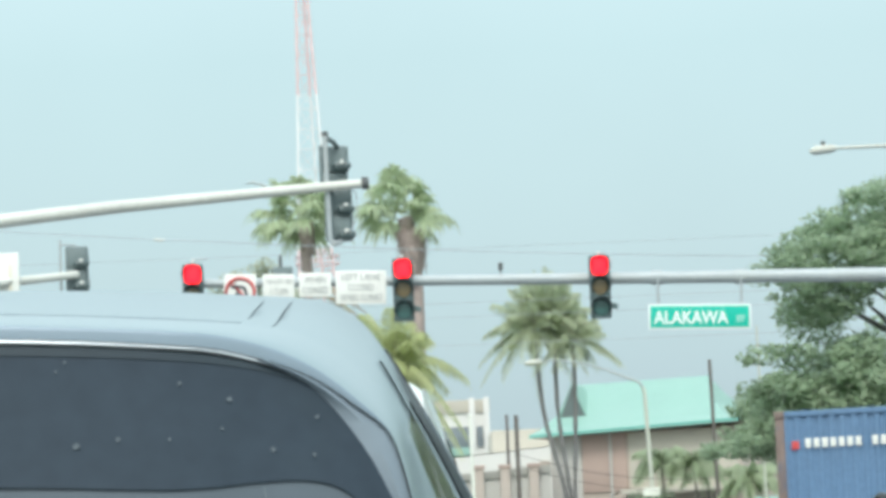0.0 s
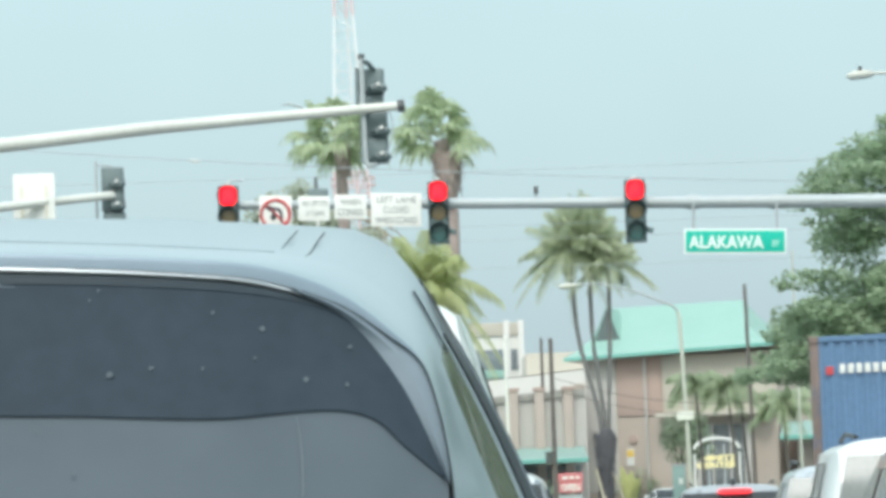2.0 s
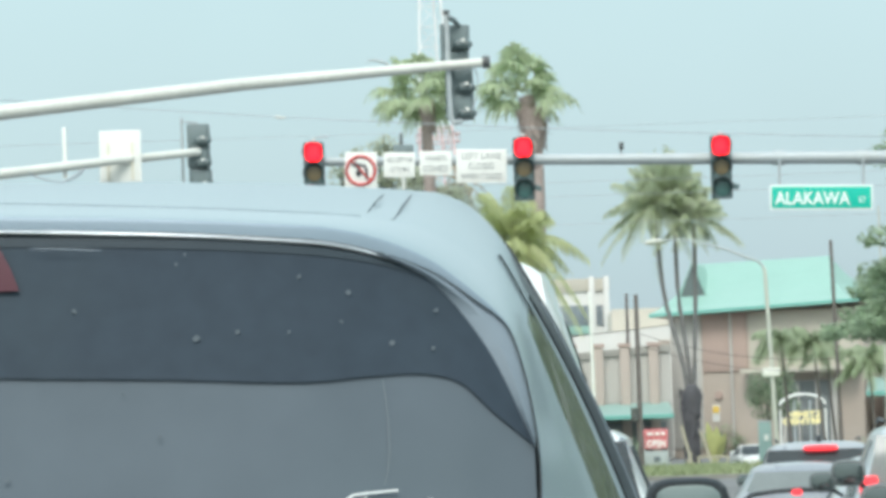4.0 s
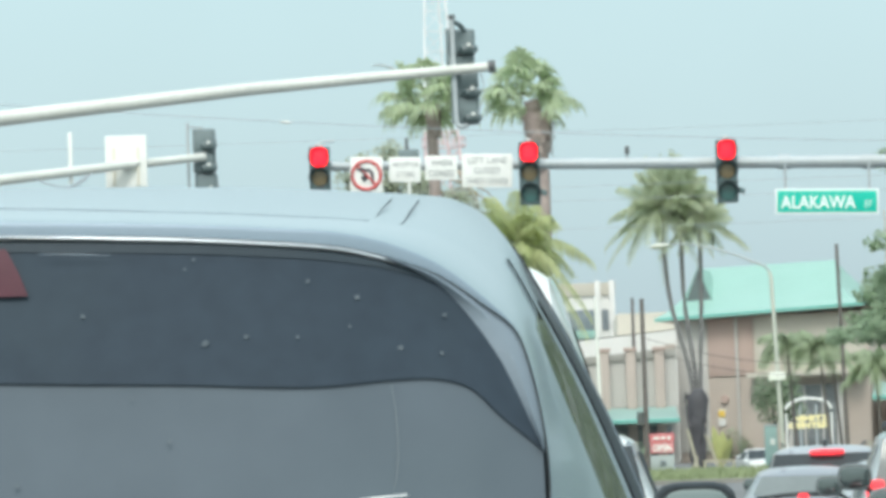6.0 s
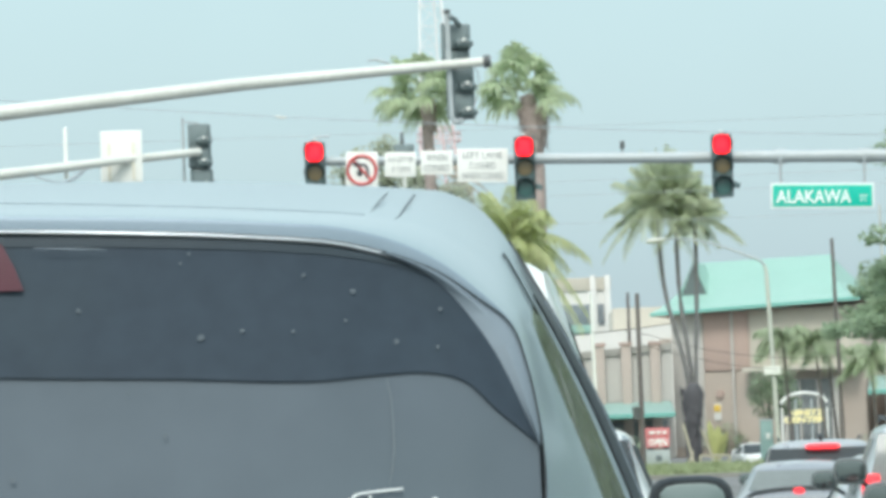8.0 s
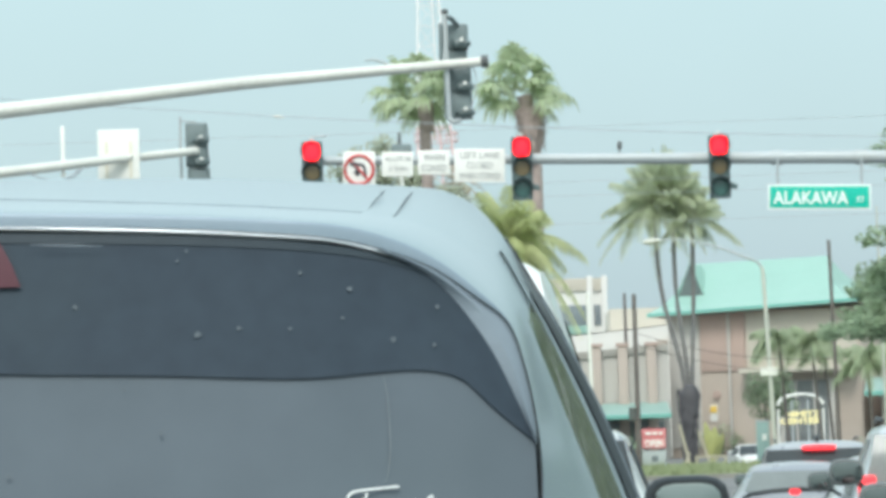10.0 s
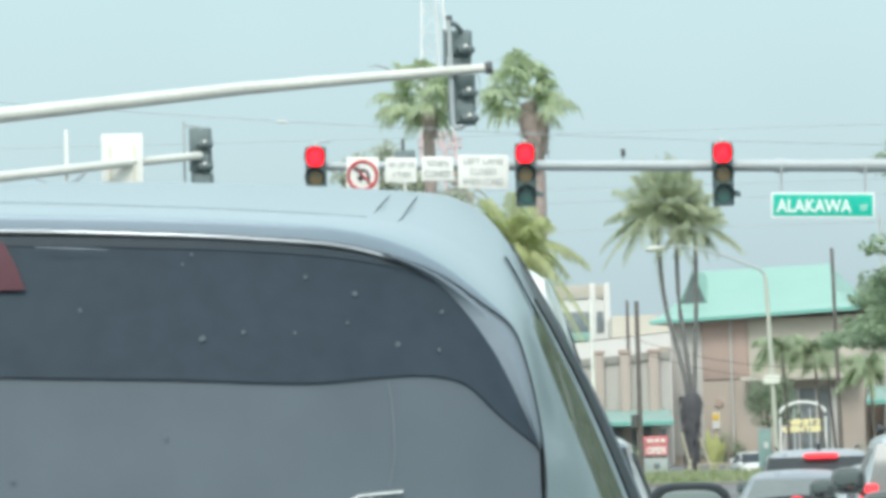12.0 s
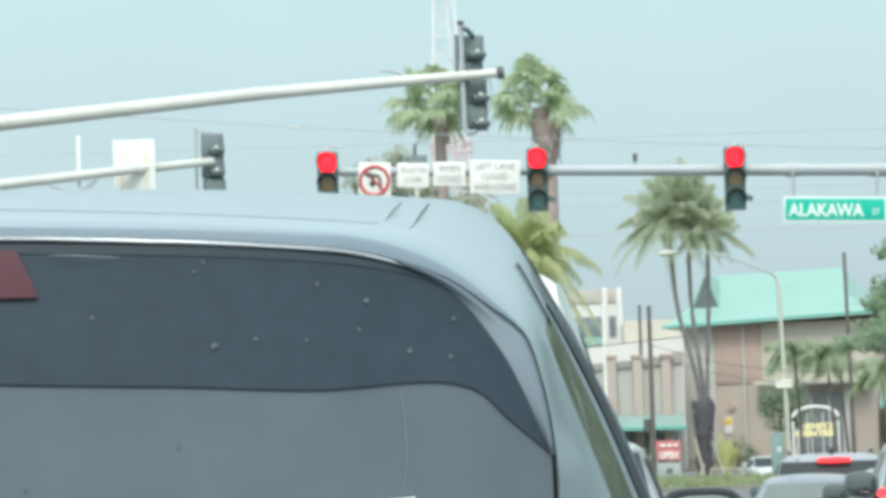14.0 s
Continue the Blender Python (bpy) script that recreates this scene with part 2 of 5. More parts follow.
    maroon_paint=mat("maroon_car_paint", (0.22, 0.045, 0.055), 0.3, 0.2, vary=0.05, fine=100, bump=0, coat=0.6),
    white_paint=mat("white_car_paint", (0.78, 0.8, 0.78), 0.3, vary=0.03, fine=100, bump=0, coat=0.6),
    car_glass=mat("car_glass", (0.06, 0.072, 0.078), 0.5, vary=0.15, scale=2, bump=0, spec=0.06),
    # paler copy of the car glass, with reflected sky in its base colour
    pale_glass=mat("sky_tinted_car_glass", (0.2, 0.225, 0.22), 0.2, vary=0.15, scale=2, bump=0, spec=0.3),
    lamp_clear=mat("clear_lamp", (0.7, 0.72, 0.72), 0.12, vary=0.05, bump=0),
    box_blue=mat("container_blue", (0.13, 0.235, 0.38), 0.55, vary=0.14, scale=0.9, fine=12, stain=(0.14, 0.24, 0.37), stain_amount=0.5),
    box_rust=mat("rusted_blue_post", (0.22, 0.17, 0.15), 0.85, vary=0.3, scale=2.5, fine=20, stain=(0.1, 0.15, 0.24), stain_amount=0.8),
    chassis=mat("chassis_paint", (0.06, 0.06, 0.065), 0.7, vary=0.2),
)


# ---- mesh helpers ----
def shade(ob, deg=40):
    for p in ob.data.polygons:
        p.use_smooth = True
    ob.data.set_sharp_from_angle(angle=radians(deg))
    return ob


def part(name, bm, material, parent=None, label="", smooth=True):
    """One mesh object out of a bmesh, under a thing or a part."""
    me = bpy.data.meshes.new(name)
    bmesh.ops.recalc_face_normals(bm, faces=bm.faces)
    bm.to_mesh(me)
    bm.free()
    me.materials.append(M[material])
    ob = new(name, me)
    if smooth:
        shade(ob)
    if parent:
        ob.parent = parent
    if label:
        ob["label"] = label
    return ob


def thing(name, label, category, group="", at=(0, 0, 0), turn=0.0, kind=""):
    ob = new(name)
    ob.matrix_basis = pose(*at, 0, 0, turn)
    return tagged(ob, label, category, group, kind)


def box(size, at=(0, 0, 0), rot=(0, 0, 0), bev=0.0, bm=None):
    """A bevelled box; at is its centre."""
    tmp = bmesh.new()
    bmesh.ops.create_cube(tmp, size=1.0, matrix=pose(*at, *rot) @ Matrix.Diagonal((*size, 1)))
    if bev:
        bmesh.ops.bevel(tmp, geom=tmp.edges[:], offset=bev, segments=2, affect="EDGES", profile=0.6)
    if bm is None:
        return tmp
    me = bpy.data.meshes.new("tmp")
    tmp.to_mesh(me)
    tmp.free()
    bm.from_mesh(me)
    bpy.data.meshes.remove(me)
    return bm


def tube(points, radii, n=10, bm=None, caps=True):
    """A round bar along points; radii a number or one per point."""
    bm = bm or bmesh.new()
    pts = [Vector(p) for p in points]
    if not hasattr(radii, "__len__"):
        radii = [radii] * len(pts)
    rings = []
    for i, p in enumerate(pts):
        d = (pts[min(i + 1, len(pts) - 1)] - pts[max(i - 1, 0)]).normalized()
        side = d.cross(Vector((0, 0, 1)))
        if side.length < 0.05:
            side = d.cross(Vector((0, 1, 0)))
        side.normalize()
        up = side.cross(d)
        rings.append([bm.verts.new(p + radii[i] * (side * math.cos(a) + up * math.sin(a))) for a in (2 * math.pi * k / n for k in range(n))])
    for a, b in zip(rings, rings[1:]):
        for k in range(n):
            bm.faces.new((a[k], a[(k + 1) % n], b[(k + 1) % n], b[k]))
    if caps:
        bm.faces.new(rings[0])
        bm.faces.new(rings[-1][::-1])
    return bm


def spline(pts, n):
    """n points along a smooth curve through pts (Catmull-Rom, even in index)."""
    p = [Vector(q) for q in pts]
    out = []
    for i in range(n):
        u = i * (len(p) - 1) / (n - 1)
        k = min(int(u), len(p) - 2)
        f = u - k
        a, b, c, d = p[max(k - 1, 0)], p[k], p[k + 1], p[min(k + 2, len(p) - 1)]
        out.append(0.5 * (2 * b + (c - a) * f + (2 * a - 5 * b + 4 * c - d) * f * f + (3 * b - a - 3 * c + d) * f ** 3))
    return out


def skin(rows, bm=None, mirror_x=False):
    """A sheet over rows of equally many points; mirror_x adds the mirrored half."""
    bm = bm or bmesh.new()
    for s in ((1, -1) if mirror_x else (1,)):
        g = [[bm.verts.new((s * p[0], p[1], p[2])) for p in r] for r in rows]
        for a, b in zip(g, g[1:]):
            for k in range(len(a) - 1):
                bm.faces.new((a[k], a[k + 1], b[k + 1], b[k]))
    if mirror_x:
        bmesh.ops.remove_doubles(bm, verts=bm.verts[:], dist=0.0008)
    return bm


def lettering(name, text, size, at, material, parent, width=None, turn=0.0, depth=0.004, bold=0.0):
    """Letters as a mesh on an upright face that looks towards -y; at is their centre."""
    cu = bpy.data.curves.new(name, "FONT")
    cu.body, cu.size, cu.align_x, cu.align_y, cu.extrude, cu.offset = text, size, "CENTER", "CENTER", depth, bold
    cu.resolution_u = 3
    tmp = new(name, cu)
    bpy.context.view_layer.update()
    me = bpy.data.meshes.new_from_object(tmp.evaluated_get(bpy.context.evaluated_depsgraph_get()))
    bpy.data.objects.remove(tmp)
    sx = 1.0
    xs = [v.co.x for v in me.vertices]
    ys = [v.co.y for v in me.vertices]
    if width:
        sx = width / (max(xs) - min(xs))
    me.transform(Matrix.Diagonal((sx, 1, 1, 1)) @ Matrix.Translation((-(max(xs) + min(xs)) / 2, -(max(ys) + min(ys)) / 2, 0)))
    me.materials.clear()
    me.materials.append(M[material])
    ob = new(name, me)
    ob.matrix_basis = pose(*at, 90, turn, 0)
    ob.parent = parent
    return ob


def pad(w, h, d, at=(0, 0, 0), tilt=0.0, power=3.2, back=0.55, n=28):
    """A pillow-shaped pad that faces -y with a rounded outline: for mirrors and lamps."""
    rows = []
    for sc, y in ((.02, -.5), (.9, -.5), (.98, -.42), (1.0, -.25), (.96, .1), (back + .2, .4), (back, .5), (.02, .52)):
        ring = []
        for k in range(n + 1):
            a = 2 * math.pi * k / n
            cx, cz = math.cos(a), math.sin(a)
            r = (abs(cx) ** power + abs(cz) ** power) ** (-1 / power)
            ring.append(pose(*at, tilt, 0, 0) @ Vector((w / 2 * r * cx * sc, d * y, h / 2 * r * cz * sc)))
        rows.append(ring)
    bm = skin(rows)
    bmesh.ops.remove_doubles(bm, verts=bm.verts[:], dist=0.0005)
    return bm


def ground_z(y):
    """The road dips a little towards the junction and climbs beyond it; the car park lies low behind the verge."""
    knots = ((-60, 0), (8, 0), (26, -0.28), (38, -0.42), (54, -0.42), (80, 0.02), (100, 0.14), (114, 0.22), (119.5, -0.15), (122, -0.3), (126, -0.3), (129.5, 0.31), (145, 0.36), (220, 0.5), (5000, 0.5))
    for (a, za), (b, zb) in zip(knots, knots[1:]):
        if y <= b:
            f = (y - a) / (b - a)
            f = f * f * (3 - 2 * f)
            return za + (zb - za) * f
    return 0.5


# ---- ground ----
def sheet(name, x0, x1, ys, lift, material, label, category, nx=2):
    rows = [[(x0 + (x1 - x0) * i / nx, y, ground_z(y) + lift) for i in range(nx + 1)] for y in ys]
    return tagged(part(name, skin(rows), material), label, category, kind="structure")


near_ys = [-60 + 4 * i for i in range(54)]
sheet("ground", -2500, 2500, near_ys + [170, 200, 300, 600, 1200, 4500], -0.05, "earth", "flat dry earth reaching to the horizon", "ground", 8)
sheet("road", -70, 70, [-58 + 3 * i for i in range(51)], 0.0, "asphalt", "worn grey asphalt road and junction", "road", 8)
sheet("car_park", -40, 60, [113 + 3 * i for i in range(20)], 0.02, "asphalt", "grey asphalt car park in front of the shops", "car park", 4)
sheet("grass_verge", -30, 45, [95 + 2 * i for i in range(10)], 0.07, "grass", "patchy green and straw grass verge", "grass", 6)
kerb = bmesh.new()
for yk in (94.9, 113.1):
    box((75, 0.16, 0.3), (7.5, yk, ground_z(yk) - 0.07), bev=0.02, bm=kerb)
tagged(part("kerb", kerb, "kerb_stone"), "worn grey kerb along the grass verge", "kerb", kind="structure")
rng = random.Random(4)
bm = bmesh.new()
for _ in range(4200):
    x, y = rng.uniform(0, 16), rng.uniform(95.2, 112.8)
    z = ground_z(y) + 0.07
    for _k in range(3):
        a, h = rng.uniform(0, 6.28), rng.uniform(0.06, 0.2)
        dx, dy = math.cos(a) * 0.03, math.sin(a) * 0.03
        bm.faces.new([bm.verts.new(p) for p in ((x - dy, y + dx, z), (x + dy, y - dx, z), (x + dx * 2, y + dy * 2, z + h))])
tagged(part("grass_tufts", bm, "blade", smooth=False), "short tufts of green grass on the verge", "grass", kind="stuff")
bm = bmesh.new()
for i in range(9):
    box((0.12, 2.6, 0.006), (1.35 + 0.01 * i, 8 + 6.0 * i, ground_z(8 + 6.0 * i) + 0.012), (math.degrees(math.atan((ground_z(9 + 6 * i) - ground_z(7 + 6 * i)) / 2)), 0, 0), bm=bm)
tagged(part("lane_marking", bm, "white_ink"), "broken white lane line on the asphalt", "road marking", kind="structure")


# ---- the van ahead ----
def van():
    top = thing("minivan", "silver-blue minivan with tinted rear glass, stopped ahead", "car", at=(-0.739, 3.75, 0))
    G = [(0, .100, 1.692), (.276, .103, 1.681), (.448, .12, 1.669), (.517, .134, 1.661), (.578, .149, 1.645), (.632, .162, 1.622), (.682, .174, 1.586), (.722, .188, 1.552), (.741, .18, 1.497), (.752, .17, 1.438), (.757, .156, 1.382), (.756, .14, 1.325), (.745, .09, 1.15), (.75, .04, 1.0)]
    Mi = [(0, .215, 1.733), (.28, .218, 1.720), (.45, .235, 1.709), (.54, .255, 1.702), (.605, .275, 1.692), (.645, .29, 1.676), (.685, .305, 1.65), (.715, .32, 1.622), (.744, .345, 1.568), (.764, .35, 1.512), (.79, .352, 1.438), (.83, .348, 1.326), (.88, .34, 1.15), (.90, .33, 1.0)]
    S = [(0, .33, 1.768), (.28, .338, 1.761), (.433, .347, 1.754), (.535, .37, 1.748), (.623, .402, 1.742), (.652, .414, 1.735), (.682, .424, 1.719), (.712, .43, 1.685), (.745, .44, 1.625), (.785, .44, 1.555), (.836, .44, 1.451), (.89, .44, 1.314), (.945, .44, 1.15), (.975, .44, 1.0)]
    T = [(0, .75, 1.80), (.28, .75, 1.793), (.45, .75, 1.785), (.55, .75, 1.772), (.63, .75, 1.755), (.66, .75, 1.745), (.69, .75, 1.728), (.716, .75, 1.698), (.749, .75, 1.636), (.788, .75, 1.565), (.839, .75, 1.45), (.893, .75, 1.31), (.947, .75, 1.15), (.977, .75, 1.0)]
    low = [(1.0, .62), (.98, .34)]

    def ring(c, y=None, dz=0.0, sx=1.0):
        pts = [(p[0] * sx, p[1] if y is None else y, p[2] + dz * (p[2] - 0.9) / 0.9) for p in c]
        return pts + [(w * min(1, pts[-1][0] + 0.02), pts[-1][1], z) for w, z in low]

    n = 76

    def cut(c, a, b):
        """The stretch of a ring between two shares of its length."""
        s = spline(c, n)
        return s[int(a * (n - 1)):int(b * (n - 1)) + 1]

    k0, k1 = 8.35 / 15, 11.3 / 15
    g, m, s, t = ring(G), ring(Mi), ring(S), ring(T)
    g[-2], g[-1] = (.86, -.06, .62), (.86, -.05, .34)
    u, v = ring(T, 1.5, 0.02, 1.006), ring(T, 2.35, -0.02, 1.0)
    # painted shell: rear quarter and roof
    def rounded(f, rise):
        """Ring between the spoiler's edge and the roof joint: an upright lip in the middle, rolled over at the flanks."""
        k = math.sin(math.pi * math.sqrt(f))
        ring_ = []
        for i, (p, q) in enumerate(zip(g, m)):
            lip = (1, 1, 1, 1, .8, .5, .25)[i] if i < 7 else 0
            v = Vector(p).lerp(Vector(q), f) + k * (1 - lip) * (.6 if i < 7 else .3) * Vector((0.006, -0.007, 0.0085))
            v.z += lip * (rise - f) * (q[2] - p[2])
            ring_.append(tuple(v))
        return ring_

    # same paint as the body, darkened so that the upright face looks less lit
    part("spoiler_face", skin([spline(r, n) for r in (g, rounded(.004, .14), rounded(.01, .28), rounded(.016, .38), rounded(.026, .42))], mirror_x=True), "spoiler_face", top, "rear face of the spoiler, its shade put into the colour")
    bm = skin([spline(r, n) for r in (rounded(.026, .42), rounded(.06, .47), rounded(.12, .54), rounded(.22, .62), rounded(.4, .74), rounded(.65, .87), m)], mirror_x=True)
    for a, b in ((m, s), (s, t), (t, u), (u, v)):
        skin([cut(a, 0, k0), cut(b, 0, k0)], bm, True)
        skin([cut(a, k1, 1), cut(b, k1, 1)], bm, True)
    h, e1, e2 = ([tuple(Vector(a).lerp(Vector(b), f)) for a, b in zip(m, s)] for f in (.05, .60, .72))
    skin([cut(m, k0, k1), cut(h, k0, k1)], bm, True)
    bmesh.ops.remove_doubles(bm, verts=bm.verts[:], dist=0.0004)
    body = part("body", bm, "van_paint", top)
    # side glazing
    for sx in (1, -1):
        def flip(rows):
            return [[(sx * p[0], p[1], p[2]) for p in r] for r in rows]
        part("quarter_window", skin(flip([cut(h, k0, k1), cut(e1, k0, k1)])), "van_side_glass", top, "rear quarter window reflecting green trees")
        part("door_window", skin(flip([cut(s, k0, k1), cut(t, k0, k1)])), "van_side_glass", top, "side glass reflecting trees")
        part("side_window", skin(flip([cut(t, k0, k1), cut(u, k0, k1), cut(v, k0, k1)])), "van_side_glass", top)
        part("bright_strip", skin(flip([cut(e1, k0, k1), cut(e2, k0, k1)])), "van_paint", top, "painted strip behind the rear window")
        lead = [[(p[0] + .003, p[1] - .002, p[2]) for p in cut(r, k0 - .075, k1)] for r in (e2, [tuple(Vector(a_).lerp(Vector(b_), .86)) for a_, b_ in zip(m, s)], s)]
        for r in (0, 1):
            for q in range(4):
                lead[r][q] = tuple(Vector(lead[r][q]).lerp(Vector(lead[2][q]), 1 - q / 4))
        part("door_frame", skin(flip(lead)), "door_frame", top, "dark grey door frame")
        part("frame_bead", tube([(sx * (p[0] + .0045), p[1] - .004, p[2]) for p in lead[1][6:]], .0011, 6), "spoiler_side", top)
        part("drip_rail", tube([(sx * (p[0] + 0.004), p[1] + 0.02, p[2] - 0.002) for p in cut(t, k0 - 0.09, k1)][::2], [.0015, .003] + [.0038] * 40, 8), "trim", top, "black weather strip")
        part("panel_gap", tube([(sx * (p[0] + .001), p[1] - .002, p[2]) for p in cut([tuple(Vector(a_).lerp(Vector(b_), .5)) for a_, b_ in zip(m, s)], k0 - .085, k0 + .01)], .0012, 6), "trim", top)
    # front: windscreen, bonnet, nose
    share = (0, .3, .5, .6, .7, .76, .82, .88, .92, .95, .97, .985, .995, 1.0)

    def nose(y, zt, w):
        return [(w * f, y - 0.25 * f ** 4, zt - 0.05 * f * f - (zt - 1.0 if zt > 1.0 else 0.05) * f ** 8) for f in share] + [(w, y - 0.25, .62), (w * .97, y - 0.25, .34)]

    part("windscreen", skin([cut(v, 0, 0.72), cut(nose(3.35, 1.14, 0.97), 0, 0.72)], mirror_x=True), "car_glass", top)
    bm = skin([cut(v, 0.72, 1), cut(nose(3.35, 1.14, 0.97), 0.72, 1)], mirror_x=True)
    skin([spline(r, n) for r in (nose(3.35, 1.14, 0.97), nose(4.1, 1.02, 0.97), nose(4.55, 0.86, 0.93), nose(4.75, 0.6, 0.9))], bm, True)
    part("front_body", bm, "van_paint", top)
    # hatch: dark band under the spoiler, lower glass, lower panel
    edge_top = [(0, .106, 1.684), (.276, .109, 1.673), (.448, .126, 1.661), (.545, .145, 1.646), (.615, .160, 1.6205), (.651, .166, 1.590), (.693, .168, 1.532), (.721, .165, 1.477), (.7505, .16, 1.404)]
    edge_low = [(0, .043, 1.511), (.16, .044, 1.503), (.312, .049, 1.497), (.467, .069, 1.489), (.569, .101, 1.495), (.623, .12, 1.495), (.665, .132, 1.482), (.70, .143, 1.448), (.7515, .16, 1.403)]
    a, b = spline(edge_top, 48), spline(edge_low, 48)
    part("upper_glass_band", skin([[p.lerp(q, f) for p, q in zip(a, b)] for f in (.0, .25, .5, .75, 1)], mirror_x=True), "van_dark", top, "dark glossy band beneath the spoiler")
    # dark strip over the band's top edge: the spoiler's shade, put into colour
    part("under_lip_shade", skin([[p.lerp(q, f * (1 - (i / 26) ** 3)) + Vector((0, -.0015, 0)) for i, (p, q) in enumerate(zip(a[:26], b[:26]))] for f in (.0, .04, .07)], mirror_x=True), "lip_shade", top, "dark strip painting the spoiler's shade on the glass band")
    # no real moulding: a faint highlight on the band, drawn as a paler bead
    part("highlight_bead", tube(spline([(.14, .088, 1.664), (.18, .0885, 1.662), (.23, .0905, 1.659)], 10), [.0002, .0004, .0006, .0007, .0008, .0008, .0007, .0006, .0004, .0002], 6), "spoiler_side", top)
    c = [Vector((p.x if i < 40 else p.x + 0.003 * (i - 40) / 8, p.y - 0.04 - 0.06, 1.10)) for i, p in enumerate(b)]
    part("rear_window", skin([[p.lerp(q, f) + Vector((0, 0.004, 0)) for p, q in zip(b, c)] for f in (0, .3, .6, 1)], mirror_x=True), "van_glass", top, "tinted rear glass with the sky's grey reflection in its colour")
    # near-white bar along the edge: the sun's glint, put into its colour
    part("spoiler_lip", tube([(p.x, p.y + .003, p.z - .003) for p in spline([(-x, y, z) for x, y, z in reversed(G[1:5])] + G[:5], 80)], .0022, 8), "lip_edge", top, "spoiler edge with its glint as a pale line")
    gi = spline(G[4:10] + [(.753, .158, 1.40)], 30)
    go = spline([(.56, .148, 1.648)] + edge_top[4:], 30)
    for sx in (1, -1):
        part("spoiler_side", skin([[(sx * p.x, p.y, p.z) for p in gi], [(sx * (p.x + q.x) / 2, (p.y + q.y) / 2 - 0.008, (p.z + q.z) / 2) for p, q in zip(gi, go)], [(sx * q.x, q.y, q.z) for q in go]]), "spoiler_side", top, "side fin of the spoiler in a darker copy of the body paint")
        part("hatch_seam", tube([(sx * p.x, p.y - 0.004, p.z) for p in spline(G[4:14], 60)], [.0005 + .0009 * min(1, k / 14) for k in range(60)], 6), "trim", top, "dark seam round the tailgate")
        part("roof_groove", tube([(sx * .538, .252, 1.7), (sx * .546, .264, 1.7032), (sx * .556, .312, 1.7222), (sx * .566, .348, 1.736)], 0.0007, 6), "trim", top)
        part("roof_groove", tube([(sx * .577, .262, 1.6955), (sx * .583, .274, 1.6987), (sx * .592, .322, 1.7182), (sx * .601, .36, 1.7337)], 0.0009, 6), "trim", top)
        part("tail_lamp", skin([[(sx * x, y - 0.012, z) for x, y in ((.77, .05), (.83, .12), (.90, .27))] for z in (1.08, .95, .80)]), "brake_dark", top)
        mh = pad(.186, .172, .12, (sx * 1.085, 3.15, 1.232), power=4.0)
        housing = part("mirror_housing", mh, "trim", top, "black door mirror")
        part("mirror_glass", pad(.15, .136, .014, (sx * 1.086, 3.092, 1.234), -3.0, power=4.0, back=.9), "van_mirror", housing)
        part("mirror_arm", tube([(sx * .95, 3.22, 1.15), (sx * 1.06, 3.17, 1.21)], 0.025), "trim", housing)
        for wy in (1.0, 4.0):
            tyre = part("wheel", tube([(sx * .74, wy, .33), (sx * .76, wy, .33), (sx * .95, wy, .33), (sx * .97, wy, .33)], [.30, .33, .33, .30], 28), "tyre", top)
            part("rim", tube([(sx * .955, wy, .33), (sx * .985, wy, .33)], [.22, .2], 24), "rim", tyre)
    part("roof_joint", tube([(p.x, p.y - 0.004, p.z) for p in spline([(-x, y, z) for x, y, z in reversed(Mi[1:4])] + Mi[:4], 50)], 0.0008, 6), "spoiler_side", top)
    lens = skin([[(x, .098, 1.672) for x in (-.10, -.05, 0, .05, .10)], [(x, .085, 1.64) for x in (-.118, -.06, 0, .06, .118)], [(x, .075, 1.612) for x in (-.13, -.065, 0, .065, .13)]])
    part("centre_brake_lamp", lens, "brake_dark", top, "red centre brake lamp")
    low_hatch = [[(x, y - 0.01 + 0.12 * abs(x) ** 3, z) for x in (-.755, -.5, -.25, 0, .25, .5, .755)] for y, z in ((-.07, 1.10), (-.12, .95), (-.10, .7))]
    part("tailgate", skin(low_hatch), "van_paint", top)
    part("bumper", box((1.76, .22, .34), (0, -.08, .52), bev=0.08), "van_paint", top)
    part("number_plate", box((.305, .012, .152), (0, -.16, .86), bev=0.004), "sign_white", top)
    part("wiper", tube([(0, -.09, 1.12), (.12, -.10, 1.15), (.42, -.05, 1.16)], 0.007, 6), "trim", top)
    # small pale specks set just proud of the glass
    def glass_y(x, z):
        k = min(range(48), key=lambda i: abs(a[i].x - x))
        m_ = min(range(48), key=lambda i: abs(b[i].x - x))
        if z > b[m_].z:
            return b[m_].y + (a[k].y - b[m_].y) * (z - b[m_].z) / (a[k].z - b[m_].z)
        return b[m_].y - .1 * (b[m_].z - z) / (b[m_].z - 1.10)

    spot_rng = random.Random(8)
    for x, z, r in ((0.469, 1.62, 0.003), (0.529, 1.598, 0.0042), (0.635, 1.574, 0.003), (0.346, 1.546, 0.0048), (0.395, 1.553, 0.003), (0.581, 1.535, 0.0036), (0.457, 1.551, 0.0024), (0.631, 1.527, 0.003), (0.52, 1.562, 0.0024), (0.32, 1.639, 0.0024), (0.197, 1.585, 0.0036), (0.331, 1.651, 0.0024), (0.303, 1.429, 0.003), (0.12, 1.382, 0.0036), (0.258, 1.481, 0.0024), (0.699, 1.544, 0.0024)):
        y = glass_y(x, z)
        spot = bmesh.new()
        rim = [spot.verts.new((x + r * f * math.cos(q), y - .003, z + r * f * math.sin(q))) for q, f in ((2 * math.pi * k / 9, spot_rng.uniform(.55, 1.2)) for k in range(9))]
        mid = spot.verts.new((x, y - .003, z))
        for k in range(9):
            spot.faces.new((rim[k], rim[(k + 1) % 9], mid))
        part("glass_speck", spot, "spot", top)
